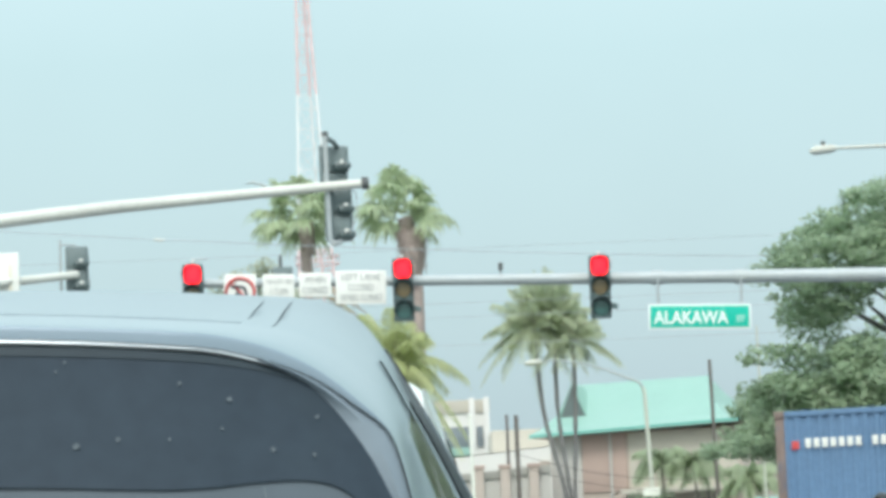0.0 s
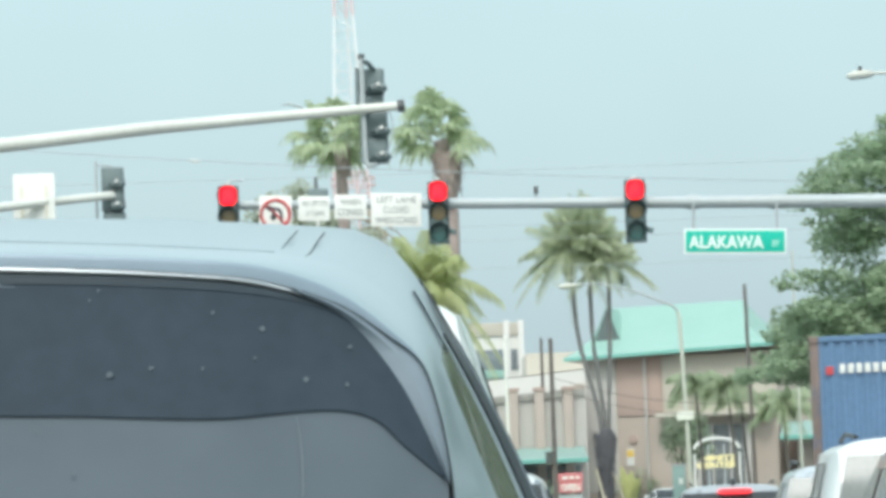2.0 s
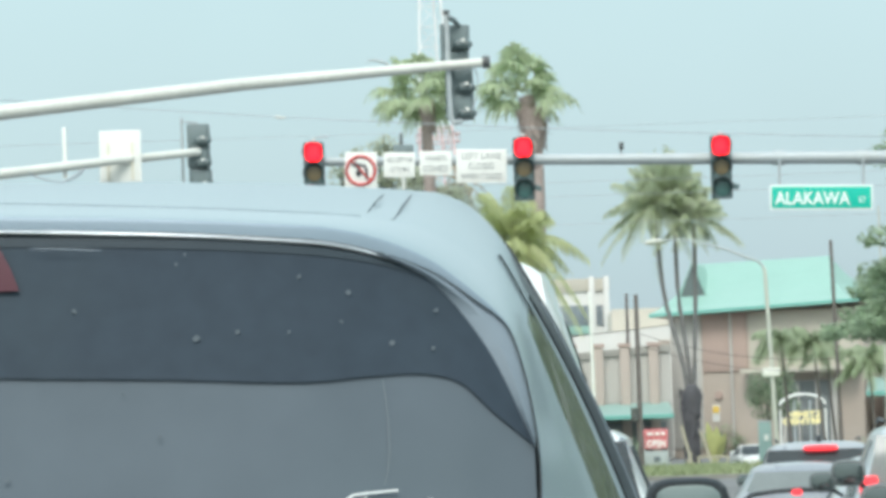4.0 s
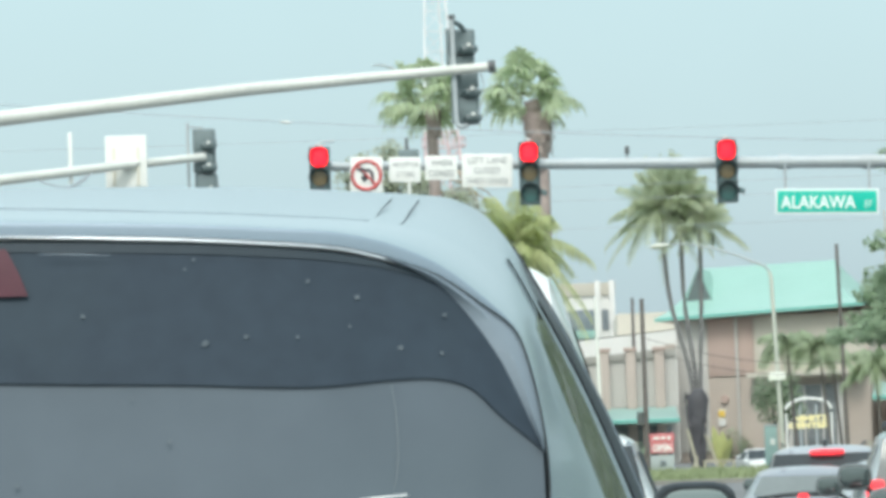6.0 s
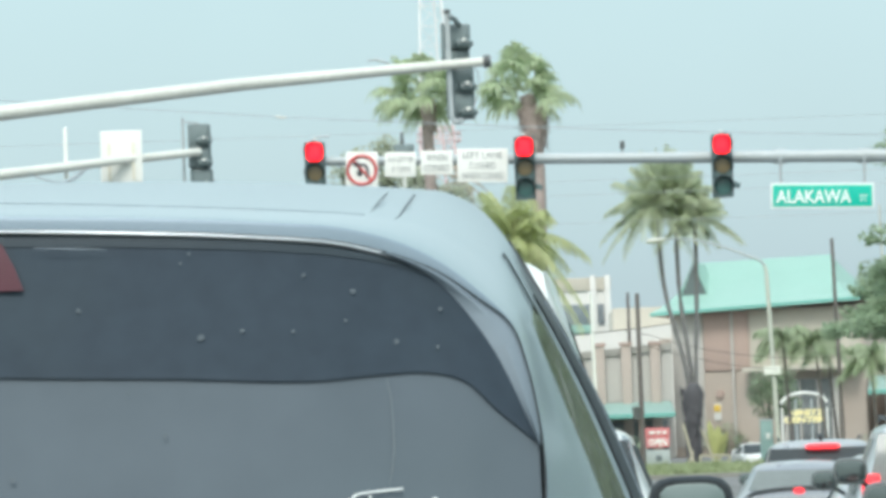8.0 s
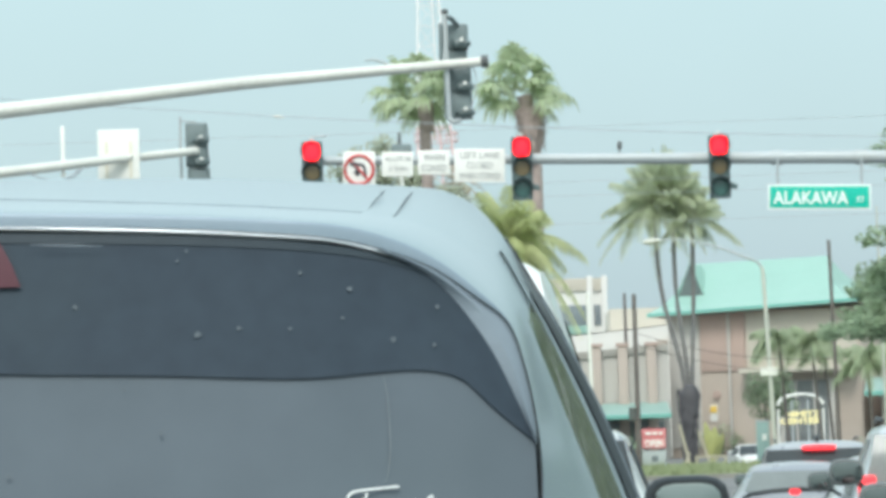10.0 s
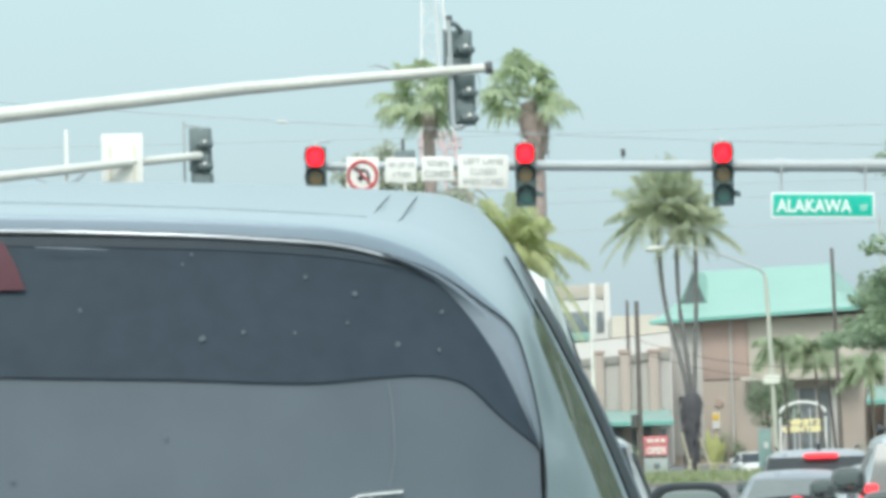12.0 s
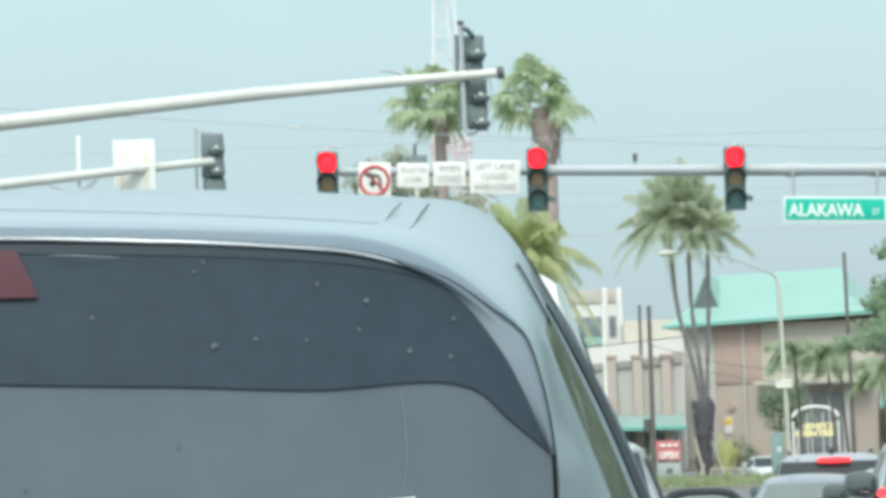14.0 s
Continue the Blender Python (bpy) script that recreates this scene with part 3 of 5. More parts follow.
    # dried streak left by running water
    part("water_streak", tube([(x, .1045 - .253 * (1.495 - z), z) for x, z in ((.568, 1.489), (.572, 1.467), (.5745, 1.435), (.575, 1.40), (.572, 1.375), (.568, 1.36))], [.0004, .0007, .0009, .0009, .0007, .0003], 5), "smear", top, "pale dried streak")
    # unreadable white script on the glass, as plain strokes
    bm = bmesh.new()
    strokes = (((.535, 1.338), (.533, 1.344), (.540, 1.350), (.555, 1.352), (.594, 1.3545)), ((.556, 1.348), (.551, 1.334), (.541, 1.315), (.526, 1.308), (.516, 1.316)),
               ((.532, 1.331), (.566, 1.334)), ((.589, 1.335), (.585, 1.318), (.590, 1.311)), ((.604, 1.336), (.603, 1.312)), ((.603, 1.326), (.611, 1.336), (.618, 1.334)),
               ((.621, 1.316), (.629, 1.338), (.634, 1.341), (.633, 1.33), (.624, 1.318), (.628, 1.309), (.638, 1.314)))
    for line in strokes:
        tube([(p.x - .01, glass_y(p.x - .01, p.y) - .002, p.y) for p in spline([(x, z, 0) for x, z in line], 4 * len(line))], .0015, 6, bm)
    part("window_sticker", bm, "white_ink", top, "white script sticker drawn as plain strokes")
    return top


van()


# ---- other vehicles ----
def car(name, paint, label, at, turn, L=4.7, W=1.84, H=1.68, boxy=True, lit=False, group="queue of cars", mz=None, mirrors=True, rail=.14, glass="car_glass", lamp_z=None, rw=.86, rk=1.0, mo=.13):
    """A car from behind to nose; origin on the road under the middle of its tail."""
    top = thing(name, label, "car", group, at, turn)
    w = W / 2
    roof_r, roof_f = (0.28, 2.55) if boxy else (1.05, 2.3)
    scr, nose_z, belt = (3.35, 0.98, H * 0.60) if boxy else (3.15, 0.9, H * 0.62)
    mz = mz or belt + .10

    def sec(y, zt, wt, wb=1.0):
        """Half section: roof centre, shoulder, belt, waist, sill."""
        zb = min(belt, zt - 0.04)
        return [(0, y, zt), (wt * .5, y, zt - .012), (wt * .8, y, zt - .035), (wt * .95, y, zt - .085), (wt, y, zt - .15 if zt - .15 > zb else zb + 0.02), (w * wb * .965, y, zb), (w * wb, y, zb - .2), (w * wb, y, .45), (w * wb * .96, y, .26)]

    secs = ([sec(-0.0, 0.98, w * .86, .93), sec(.03, belt, w * .84, .95), sec(roof_r, H - .04, w * .70 * rk), sec(.9, H, w * .74 * rk), sec(1.7, H, w * .75 * rk), sec(roof_f, H - .05, w * .72 * rk), sec(scr, belt + .05, w * .82), sec(L - .5, nose_z - .06, w * .86, .97), sec(L - .1, .74, w * .80, .9)] if boxy else
            [sec(0, .86, w * .84, .92), sec(.06, .98, w * .84, .95), sec(.5, 1.0, w * .82), sec(roof_r, H - .05, w * .66), sec(1.5, H, w * .70), sec(roof_f, H - .05, w * .68), sec(scr, belt + .04, w * .82), sec(L - .5, .84, w * .86, .97), sec(L - .1, .7, w * .80, .9)])
    body = bmesh.new()
    cols = [spline(s, 30) for s in secs]
    rows = list(zip(*cols))
    dense = [spline(r, 49) for r in rows]
    skin([[r[i] for r in dense] for i in range(49)], body, True)
    part("body", body, paint, top)
    lo, hi = (belt + 0.06), (H - rail)

    def pane(pts):
        bmx = bmesh.new()
        return skin(pts, bmx)

    def flank(y, z):
        """Half width of the body at a place along it and a height."""
        i = min(range(49), key=lambda k: abs(dense[0][k][1] - y))
        line = [r[i] for r in dense][8:]
        for p, q in zip(line, line[1:]):
            if p[2] >= z >= q[2]:
                f = (p[2] - z) / max(p[2] - q[2], 1e-6)
                return p[0] + (q[0] - p[0]) * f
        return line[0][0]

    # windows lie a hand's breadth of paint inside the pillars, 6 mm proud
    rear_a, rear_b = (secs[1], secs[2]) if boxy else (secs[2], secs[3])
    ra = [(-w * (rw if boxy else .74), rear_a[0][2] + 0.06), (-w * (rw - .14 if boxy else .6), rear_b[0][2] - .06)]

    def tail(z):
        """How far forward the body's back lies at a height."""
        line = dense[0]
        for p, q in zip(line, line[1:]):
            if p[2] <= z <= q[2]:
                return p[1] + (q[1] - p[1]) * (z - p[2]) / max(q[2] - p[2], 1e-6)
        return rear_b[0][1]

    glazing = []
    for k in range(7):
        xk, zk = (ra[0][i] + (ra[1][i] - ra[0][i]) * k / 6 for i in range(2))
        glazing.append([(xk * f, tail(zk) - .035 + .012 * f * f, zk) for f in (1, .75, .5, .25, 0, -.25, -.5, -.75, -1)])
    part("rear_window", pane(glazing), glass, top)
    fa, fb = secs[6], secs[5]
    part("windscreen", pane([[(x * f, y + 0.015, z + .012) for f in (-1, -.5, 0, .5, 1)] for x, y, z in ((w * .74, fa[0][1] - .03, fa[0][2] + .02), (w * .62, fb[0][1] + .06, fb[0][2] - .02))]), "car_glass", top)
    for sx in (1, -1):
        for y0, y1 in ((roof_r + (.6 if boxy else .3), 1.52), (1.62, roof_f - .06), (roof_f + .0, scr - .3)):
            grid = []
            for k in range(9):
                y = y0 + (y1 - y0) * k / 8
                top_z = min(hi, hi - (y - roof_f) * (hi - belt) / (scr - roof_f) if y > roof_f else hi)
                grid.append([(sx * (flank(y, z) + .006), y, z) for z in (lo + (max(top_z, lo + .03) - lo) * q / 5 for q in range(6))])
            part("side_window", skin(grid), glass, top)
        part("tail_lamp", box((.16, .1, .26 if boxy else .14), (sx * w * .82, .02, lamp_z or (.92 if boxy else .84)), bev=0.03), "brake_on" if lit == "both" or (lit == "left" and sx < 0) or (lit is True and sx > 0) else "brake_dark", top)
        part("headlamp", box((.34, .25, .14), (sx * w * .68, L - .28, .72), bev=0.05), "lamp_clear", top)
        if mirrors:
            hous = part("mirror_housing", pad(.25, .195, .14, (sx * (w + mo), scr - .33, mz)), "shell", top, "door mirror with dark grey housing")
            part("mirror_glass", pad(.214, .16, .016, (sx * (w + mo), scr - .397, mz), -3.5, back=.9), "mirror", hous)
            part("mirror_arm", tube([(sx * (w - .03), scr - .28, belt + .03), (sx * (w + mo - .03), scr - .31, mz - .04)], 0.018), "trim", hous)
        for wy in (.85, L - .95):
            wh = part("wheel", tube([(sx * (w - .22), wy, .33), (sx * (w - .2), wy, .33), (sx * (w - .01), wy, .33), (sx * (w + .01), wy, .33)], [.30, .33, .33, .30], 24), "tyre", top)
            part("rim", tube([(sx * (w - .01), wy, .33), (sx * (w + .02), wy, .33)], [.22, .2], 20), "rim", wh)
    part("bumper", box((W * .97, .22, .34), (0, .02, .5), bev=0.07), paint, top)
    part("tailgate", box((W * .8, .06, .6), (0, .02, .68), bev=0.02), paint, top)
    part("front_bumper", box((W * .86, .3, .5), (0, L - .16, .48), bev=0.08), paint, top)
    part("number_plate", box((.305, .012, .152), (0, -.1, .72), bev=0.004), "sign_white", top)
    if boxy and mirrors:
        part("roof_rail", tube([(w * .62, .6, H + .02), (w * .64, 1.5, H + .05), (w * .62, 2.4, H + .01)], 0.016), "trim", top)
        part("roof_rail", tube([(-w * .62, .6, H + .02), (-w * .64, 1.5, H + .05), (-w * .62, 2.4, H + .01)], 0.016), "trim", top)
    return top


far_suv = car("far_suv", "grey_paint", "silver sport-utility car with a lit roof brake bar", (4.25, 46.0, ground_z(47)), -4.0, H=1.66, W=1.94, rk=1.06, rw=.9)
part("high_brake_lamp", pad(.5, .08, .1, (.02, .13, 1.575), power=5.0), "brake_on", far_suv, "lit red brake bar above the rear window")
part("roof_fin", box((.06, .2, .11), (0, .45, 1.69), (12, 0, 0), bev=0.015), "trim", far_suv)
saloon = car("braking_sedan", "silver", "silver-grey saloon car with its brake lamps lit", (3.47, 40.6, ground_z(42)), -4.0, L=4.6, W=1.84, H=1.42, boxy=False, lit=True, glass="pale_glass")
part("centre_brake_lamp", pad(.15, .085, .07, (-.03, .0, 1.05), power=2.4), "brake_on", saloon, "lit red lamp behind the rear window")
part("boot_spoiler", tube([(-.72, .12, .96), (-.6, .08, 1.03), (-.3, .06, 1.07), (0, .06, 1.085), (.6, .08, 1.06), (.72, .12, 1.0)], .028, 8), "trim", saloon, "black boot spoiler")
car("sedan", "grey_paint", "light grey saloon car braking in the queue", (4.02, 33.6, ground_z(35)), -4.0, L=4.6, W=1.78, H=1.52, boxy=False, lit="left", lamp_z=.98, mirrors=False)
car("slate_suv", "dark_paint", "slate-grey sport-utility car with roof rails and a lit tail lamp", (3.66, 27.0, ground_z(28)), -4.0, H=1.74, mz=1.215, mo=.16, lit="left", lamp_z=1.17, glass="pale_glass")
car("white_suv", "white_paint", "white sport-utility car in the next lane", (3.25, 20.0, ground_z(22)), -4.0, H=1.84, mz=1.34, mo=.21, rk=1.12, glass="pale_glass")
car("maroon_suv", "maroon_paint", "dark maroon sport-utility car in the next lane", (2.62, 12.4, ground_z(14)), -3.0, H=1.62, W=1.88, mz=1.12, mo=.1, glass="pale_glass", rk=1.05)
car("white_van", "white_paint", "tall white van stopped further ahead", (-0.555, 11.6, ground_z(14)), 0.0, L=4.8, W=1.9, H=2.17, mirrors=False, rail=.22, rw=.66)
car("white_hatchback", "white_paint", "white hatchback ahead of the van", (-.0, 21.0, ground_z(23)), -3.0, L=4.2, W=1.82, H=1.74, mirrors=False)
car("parked_sedan", "white_paint", "small white saloon parked before the shops", (8.7, 125.5, ground_z(123) + .02), 184, L=4.3, W=1.66, H=1.24, boxy=False, group="parked cars", mirrors=False)


# ---- traffic signals ----
def lens_row(parent, at, lit, yaw=0.0):
    """Lenses and visors for a head whose top middle is at."""
    c, s = math.cos(radians(yaw)), math.sin(radians(yaw))
    for i, name in enumerate(("red", "amber", "green")):
        z = at[2] - 0.355 * i - 0.178
        o = Vector((at[0], at[1], z))
        f = Vector((s, -c, 0))
        side = Vector((c, s, 0))
        # the lit lens is squared off: its bloom is put into the shape
        if lit and i == 0:
            bm = pad(.265, .295, .06, o + f * .11, power=4.0)
        else:
            bm = tube([o + f * .10, o + f * .118, o + f * .126], [.135, .125, .05], 24)
        part(name + "_lens", bm, "red_on" if (lit and i == 0) else {"red": "brake_dark", "amber": "amber", "green": "green"}[name], parent, ("glowing red" if lit and i == 0 else "unlit " + name) + " lens")
        bm = bmesh.new()
        arc = [math.radians(a) for a in range(-40, 221, 20)]
        for r in (.18, .176):
            skin([[tuple(o + side * (r * math.cos(a)) + Vector((0, 0, r * math.sin(a))) + f * d) for a in arc] for d in (.10, .32 - 0.05)], bm)
        part("visor", bm, "visor", parent)


far_arm = thing("signal_mast", "galvanised steel signal mast arm over the junction", "traffic signal")
part("arm", tube([(-3.3, 53.2, 6.235), (-0.08, 53.2, 6.155), (3.2, 53.2, 6.06), (8.3, 53.2, 5.92), (13.4, 53.2, 5.78)], [.075, .088, .10, .122, .15], 18), "galv", far_arm)
part("post", tube([(13.5, 53.2, ground_z(53)), (13.5, 53.2, 3.0), (13.5, 53.2, 6.2)], [.19, .17, .14], 18), "galv", far_arm)
part("post_base", box((.6, .6, .12), (13.5, 53.2, ground_z(53) + .06), bev=0.02), "galv", far_arm)
for x in (4.42, 5.83):
    part("clamp", tube([(x - .1, 53.2, 6.03 - (x - 4.42) * .03), (x + .1, 53.2, 6.027 - (x - 4.42) * .03)], .128, 16), "galv", far_arm)
    part("sign_hanger", tube([(x, 53.06, 6.0), (x - .01, 53.06, 5.52)], .022, 8), "galv", far_arm)
part("detector_stem", tube([(1.77, 53.2, 6.1), (1.772, 53.2, 6.28)], .018, 8), "galv", far_arm)
part("detector", box((.075, .12, .13), (1.775, 53.18, 6.32), bev=0.02), "dark_cap", far_arm, "small dark vehicle detector")
for x, zt in ((0.115, 6.50), (3.432, 6.415), (-3.42, 6.545)):
    t = thing("traffic_signal", "three-lamp traffic signal showing red", "traffic light", "signals on the mast arm", (x, 52.98, zt))
    body = part("housing", box((.345, .2, 1.06), (0, 0, -.53), bev=0.025), "housing", t)
    for k in (1, 2):
        part("section_joint", box((.352, .205, .012), (0, 0, -.355 * k), bev=0.003), "dark_cap", body)
    lens_row(t, (0, 0, 0), True)
    part("bracket", tube([(0, .1, -.1), (0, .2, -.2), (0, .2, -.62), (0, .1, -.75)], .03, 8), "galv", t)
    part("cap", tube([(0, 0, 0), (0, 0, .07)], .03, 8), "sign_white", t)
    part("side_bracket", box((.14, .05, .09), (.22, -.05, -.86), (0, 20, 0), bev=0.015), "housing", t)
part("top_arm", tube([(-3.42, 53.0, 6.62), (-3.30, 53.0, 6.64), (-3.17, 53.0, 6.635)], .018, 8), "galv", far_arm)


# ---- signs on the mast ----
def sign(name, x0, z1, x1, z0, y, face, label, rim=None, tilt=0.0):
    t = thing(name, label, "sign", "", ((x0 + x1) / 2, y, (z0 + z1) / 2))
    t.rotation_euler[1] = radians(tilt)
    w, h = x1 - x0, z1 - z0
    part("panel", box((w, .012, h), bev=0.003), rim or face, t)
    if rim:
        part("face", box((w - .06, .006, h - .06), (0, -.008, 0), bev=0.002), face, t)
    return t


st = sign("street_name_sign", 4.23, 5.53, 5.96, 5.105, 53.0, "sign_green", "green street sign with white capital letters", "white_ink", 1.9)
lettering("letters", "ALAKAWA", .30, (-.15, -.0125, -.012), "white_ink", st, 1.26, bold=0.006)
lettering("suffix", "ST", .15, (.69, -.0125, -.04), "white_ink", st, .13)
s1 = sign("lane_sign", -1.027, 6.335, -.17, 5.765, 53.02, "sign_white", "white lane closure sign with grey capital letters", tilt=2.0)
for i, txt in enumerate(("LEFT LANE", "CLOSED", "WHEN CONED")):
    lettering("letters", txt, .155, (0, -.009, .175 - .175 * i), "ink", s1, (.66, .44, .70)[i])
s2 = sign("coned_sign", -1.638, 6.33, -1.099, 5.92, 53.02, "sign_white", "small white sign with grey capital letters", tilt=2.0)
for i, txt in enumerate(("WHEN", "CONED")):
    lettering("letters", txt, .16, (0, -.009, .085 - .175 * i), "ink", s2, (.36, .42)[i])
s3 = sign("turn_rule_sign", -2.249, 6.33, -1.72, 5.91, 53.02, "sign_white", "small white rule sign with two lines of grey capitals", tilt=2.0)
for i, txt in enumerate(("NO LEFT OR", "U TURN")):
    lettering("letters", txt, .13, (.01, -.009, .085 - .165 * i), "ink", s3, (.43, .3)[i])
s4 = sign("no_turn_sign", -2.91, 6.36, -2.365, 5.73, 53.02, "sign_white", "white sign with a red ring over a turn arrow", tilt=2.0)
ring_pts = [(.24 * math.cos(a), -.012, .0 + .24 * math.sin(a)) for a in (2 * math.pi * k / 40 for k in range(41))]
part("ring", tube(ring_pts, .027, 8, caps=False), "red_ink", s4)
part("slash", tube([(-.14, -.016, .15), (.16, -.016, -.16)], .02, 8), "red_ink", s4)
part("turn_arrow", tube(spline([(.1, -.010, -.14), (.1, -.010, .0), (.06, -.010, .08), (-.01, -.010, .09), (-.035, -.010, .03), (-.035, -.010, -.05)], 20), .026, 8), "sign_ink", s4)
part("arrow_head", tube([(-.035, -.010, -.03), (-.035, -.010, -.12)], [.065, .002], 6), "sign_ink", s4)
part("left_arrow", tube([(-.02, -.010, .1), (-.09, -.010, .1)], .024, 8), "sign_ink", s4)
part("left_arrow_head", tube([(-.07, -.010, .1), (-.17, -.010, .1)], [.06, .002], 6), "sign_ink", s4)


# ---- arms on the near side ----
def back_signal(x, y, zt, heads, name_group, turn=0.0):
    t = thing("traffic_signal", "dark traffic signal seen from behind on a bracket pole", "traffic light", name_group, (x, y, zt))
    for dx, z0, k in heads:
        bd = part("housing", box((.35, .2, .355 * k), (dx, .05, z0 - .178 * k), (0, 0, turn), bev=0.03), "housing_back", t)
        for i in range(k):
            part("door", box((.29, .03, .30), (dx, -.06, z0 - .178 - .355 * i), (0, 0, turn), bev=0.02), "housing_back", bd)
            part("visor", tube([(dx, .14, z0 - .178 - .355 * i), (dx + .015, .36, z0 - .19 - .355 * i)], [.15, .155], 16), "visor", bd)
            part("latch", tube([(dx + .09, -.11, z0 - .235 - .355 * i), (dx + .09, -.2, z0 - .235 - .355 * i)], .026, 8), "sign_back", bd)
            part("hinge_block", tube([(dx - .04, -.06, z0 - .285 - .355 * i), (dx + .01, -.1, z0 - .285 - .355 * i), (dx + .14, -.1, z0 - .285 - .355 * i), (dx + .19, -.06, z0 - .28 - .355 * i)], [.03, .07, .075, .04], 12), "visor", bd)
    return t


near_arm = thing("signal_mast", "pale weathered steel mast arm rising to a dark tip", "traffic signal")
part("arm", tube([(-13.0, 38.2, 5.1), (-9.8, 39.6, 5.52), (-6.74, 41.0, 5.925), (-3.63, 42.0, 6.30), (-1.61, 43.0, 6.535), (-.40, 43.0, 6.60)], [.14, .122, .103, .088, .073, .063], 18), "galv_old", near_arm)
part("tip_cap", tube([(-.42, 43.0, 6.598), (-.32, 43.0, 6.605)], .085, 16), "dark_cap", near_arm, "dark cap on the arm's tip")
part("post", tube([(-13.1, 38.15, ground_z(38)), (-13.1, 38.15, 5.6)], [.2, .15], 18), "galv_old", near_arm)
bs = back_signal(-.80, 43.25, 7.18, ((.03, -.02, 1), (.06, -.62, 2)), "signals seen from behind")
part("bracket_pole", tube([(-.10, -.2, .12), (-.095, -.2, -.6), (-.08, -.2, -1.34)], .036, 10), "galv", bs)
part("terminal_box", box((.3, .18, .2), (.04, .05, -.49), bev=0.02), "housing_back", bs)
part("pole_cap", tube([(-.10, -.2, .10), (-.10, -.2, .16)], .045, 10), "dark_cap", bs)
part("top_elbow", tube(spline([(-.09, -.2, .06), (-.02, -.2, .04), (.04, -.12, -.02), (.08, 0, -.06)], 8), .036, 8), "visor", bs)
part("foot_elbow", tube(spline([(-.08, -.2, -1.3), (-.06, -.2, -1.37), (.0, -.2, -1.385), (.06, -.1, -1.36)], 8), .034, 8), "galv", bs)
part("clamp_band", box((.16, .16, .1), (-.09, -.2, -.60), bev=0.02), "galv_old", bs)
part("side_plate", box((.05, .3, .62), (-.17, .05, -.32), bev=0.01), "housing_back", bs)
part("side_plate", box((.05, .3, .62), (-.12, .05, -1.0), bev=0.01), "housing_back", bs)
part("cable_loop", tube(spline([(.2, -.1, -.55), (.3, -.1, -.75), (.26, -.1, -1.1), (.12, -.1, -1.3)], 12), .008, 6), "wire", bs)

left_arm = thing("signal_mast", "pale steel mast arm with a signal at its tip", "traffic signal")
part("arm", tube([(-13, 45.5, 5.0), (-7.92, 48.0, 5.747), (-6.3, 49.0, 5.985), (-5.08, 50.12, 6.185)], [.13, .083, .074, .066], 18), "galv_old", left_arm)
part("post", tube([(-13.1, 45.4, ground_z(45)), (-13.1, 45.4, 5.4)], [.19, .14], 18), "galv", left_arm)
ls = back_signal(-5.09, 50.2, 6.64, ((0, 0, 2), (.02, -.725, 1)), "signals seen from behind")
part("bracket_pole", tube([(-.245, -.1, .1), (-.245, -.1, -1.2)], .022, 8), "galv", ls)
part("top_bracket", tube([(-.245, -.1, .03), (0, 0, .02)], .015, 8), "galv", ls)
part("cable_loop", tube(spline([(-8.6, 47.55, 5.6), (-8.2, 47.7, 5.52), (-7.7, 47.9, 5.5), (-7.1, 48.3, 5.58), (-6.75, 48.6, 5.82)], 20), .014, 6), "wire", left_arm, "slack cable under the arm")
part("cable_loop", tube(spline([(-7.5, 48.1, 5.75), (-7.2, 48.3, 5.64), (-6.9, 48.5, 5.66), (-6.7, 48.7, 5.86)], 14), .012, 6), "wire", left_arm)
wsgn = thing("sign_panel", "blank pale back of a sign on the mast arm", "sign", at=(-6.22, 49.2, 6.07))
part("panel", box((.655, .012, .82), bev=0.004), "sign_back", wsgn)
for x in (-.19, .19):
    part("stiffener", box((.04, .03, .60), (x, -.02, -.08), bev=0.005), "stiffener", wsgn, "yellowed stiffening bar")
    part("clamp_bolt", box((.06, .06, .05), (x, -.05, -.02), bev=0.01), "sign_white", wsgn)
wp = thing("arm_marker", "thin pale upright plate on the mast arm", "sign", at=(-7.01, 48.6, 6.1))
part("panel", box((.06, .03, .80), bev=0.006), "sign_back", wp)


# ---- palms and trees ----
def fan_crown(rng, R, leaves, droop=0.9, low=-25):
    """Open crown of fan leaves: each a long stalk and a pleated fan of narrow blades with hanging tips."""
    bm = bmesh.new()
    for i in range(leaves):
        az = i * 2.399 + rng.uniform(-.4, .4)
        el = math.radians(88 + (low - 88) * (i / leaves) ** .9 + rng.uniform(-9, 9))
        d = Vector((math.cos(az) * math.cos(el), math.sin(az) * math.cos(el), math.sin(el)))
        side = d.cross(Vector((0, 0, 1))).normalized()
        side = (side + Vector((rng.uniform(-.35, .35), rng.uniform(-.35, .35), rng.uniform(-.35, .35)))).normalized()
        up = side.cross(d).normalized()
        k = R * rng.uniform(.4, .8)
        hub = d * k + Vector((0, 0, -.10 * R * math.cos(el)))
        tube([(0, 0, 0), hub * .6 + Vector((0, 0, .03)), hub], [.024, .017, .012], 4, bm, caps=False)
        fr = R * rng.uniform(.5, .66)
        nb = 27
        for j in range(nb):
            a = math.radians(-118 + 236 * j / (nb - 1) + rng.uniform(-4, 4))
            e = d * math.cos(a) + side * math.sin(a)
            ln = fr * (1 - .22 * abs(math.sin(a / 2)) ** 2) * rng.uniform(.8, 1.08)
            q = (side * math.cos(a) - d * math.sin(a)) * (ln * .072)
            lift = up * (.035 * R * (1 if j % 2 else -1))
            sag = droop * rng.uniform(.6, 1.25)

            def at(u):
                return hub + e * ln * u * (1 - .16 * u * u) + Vector((0, 0, -sag * ln * .55 * u ** 2.6))

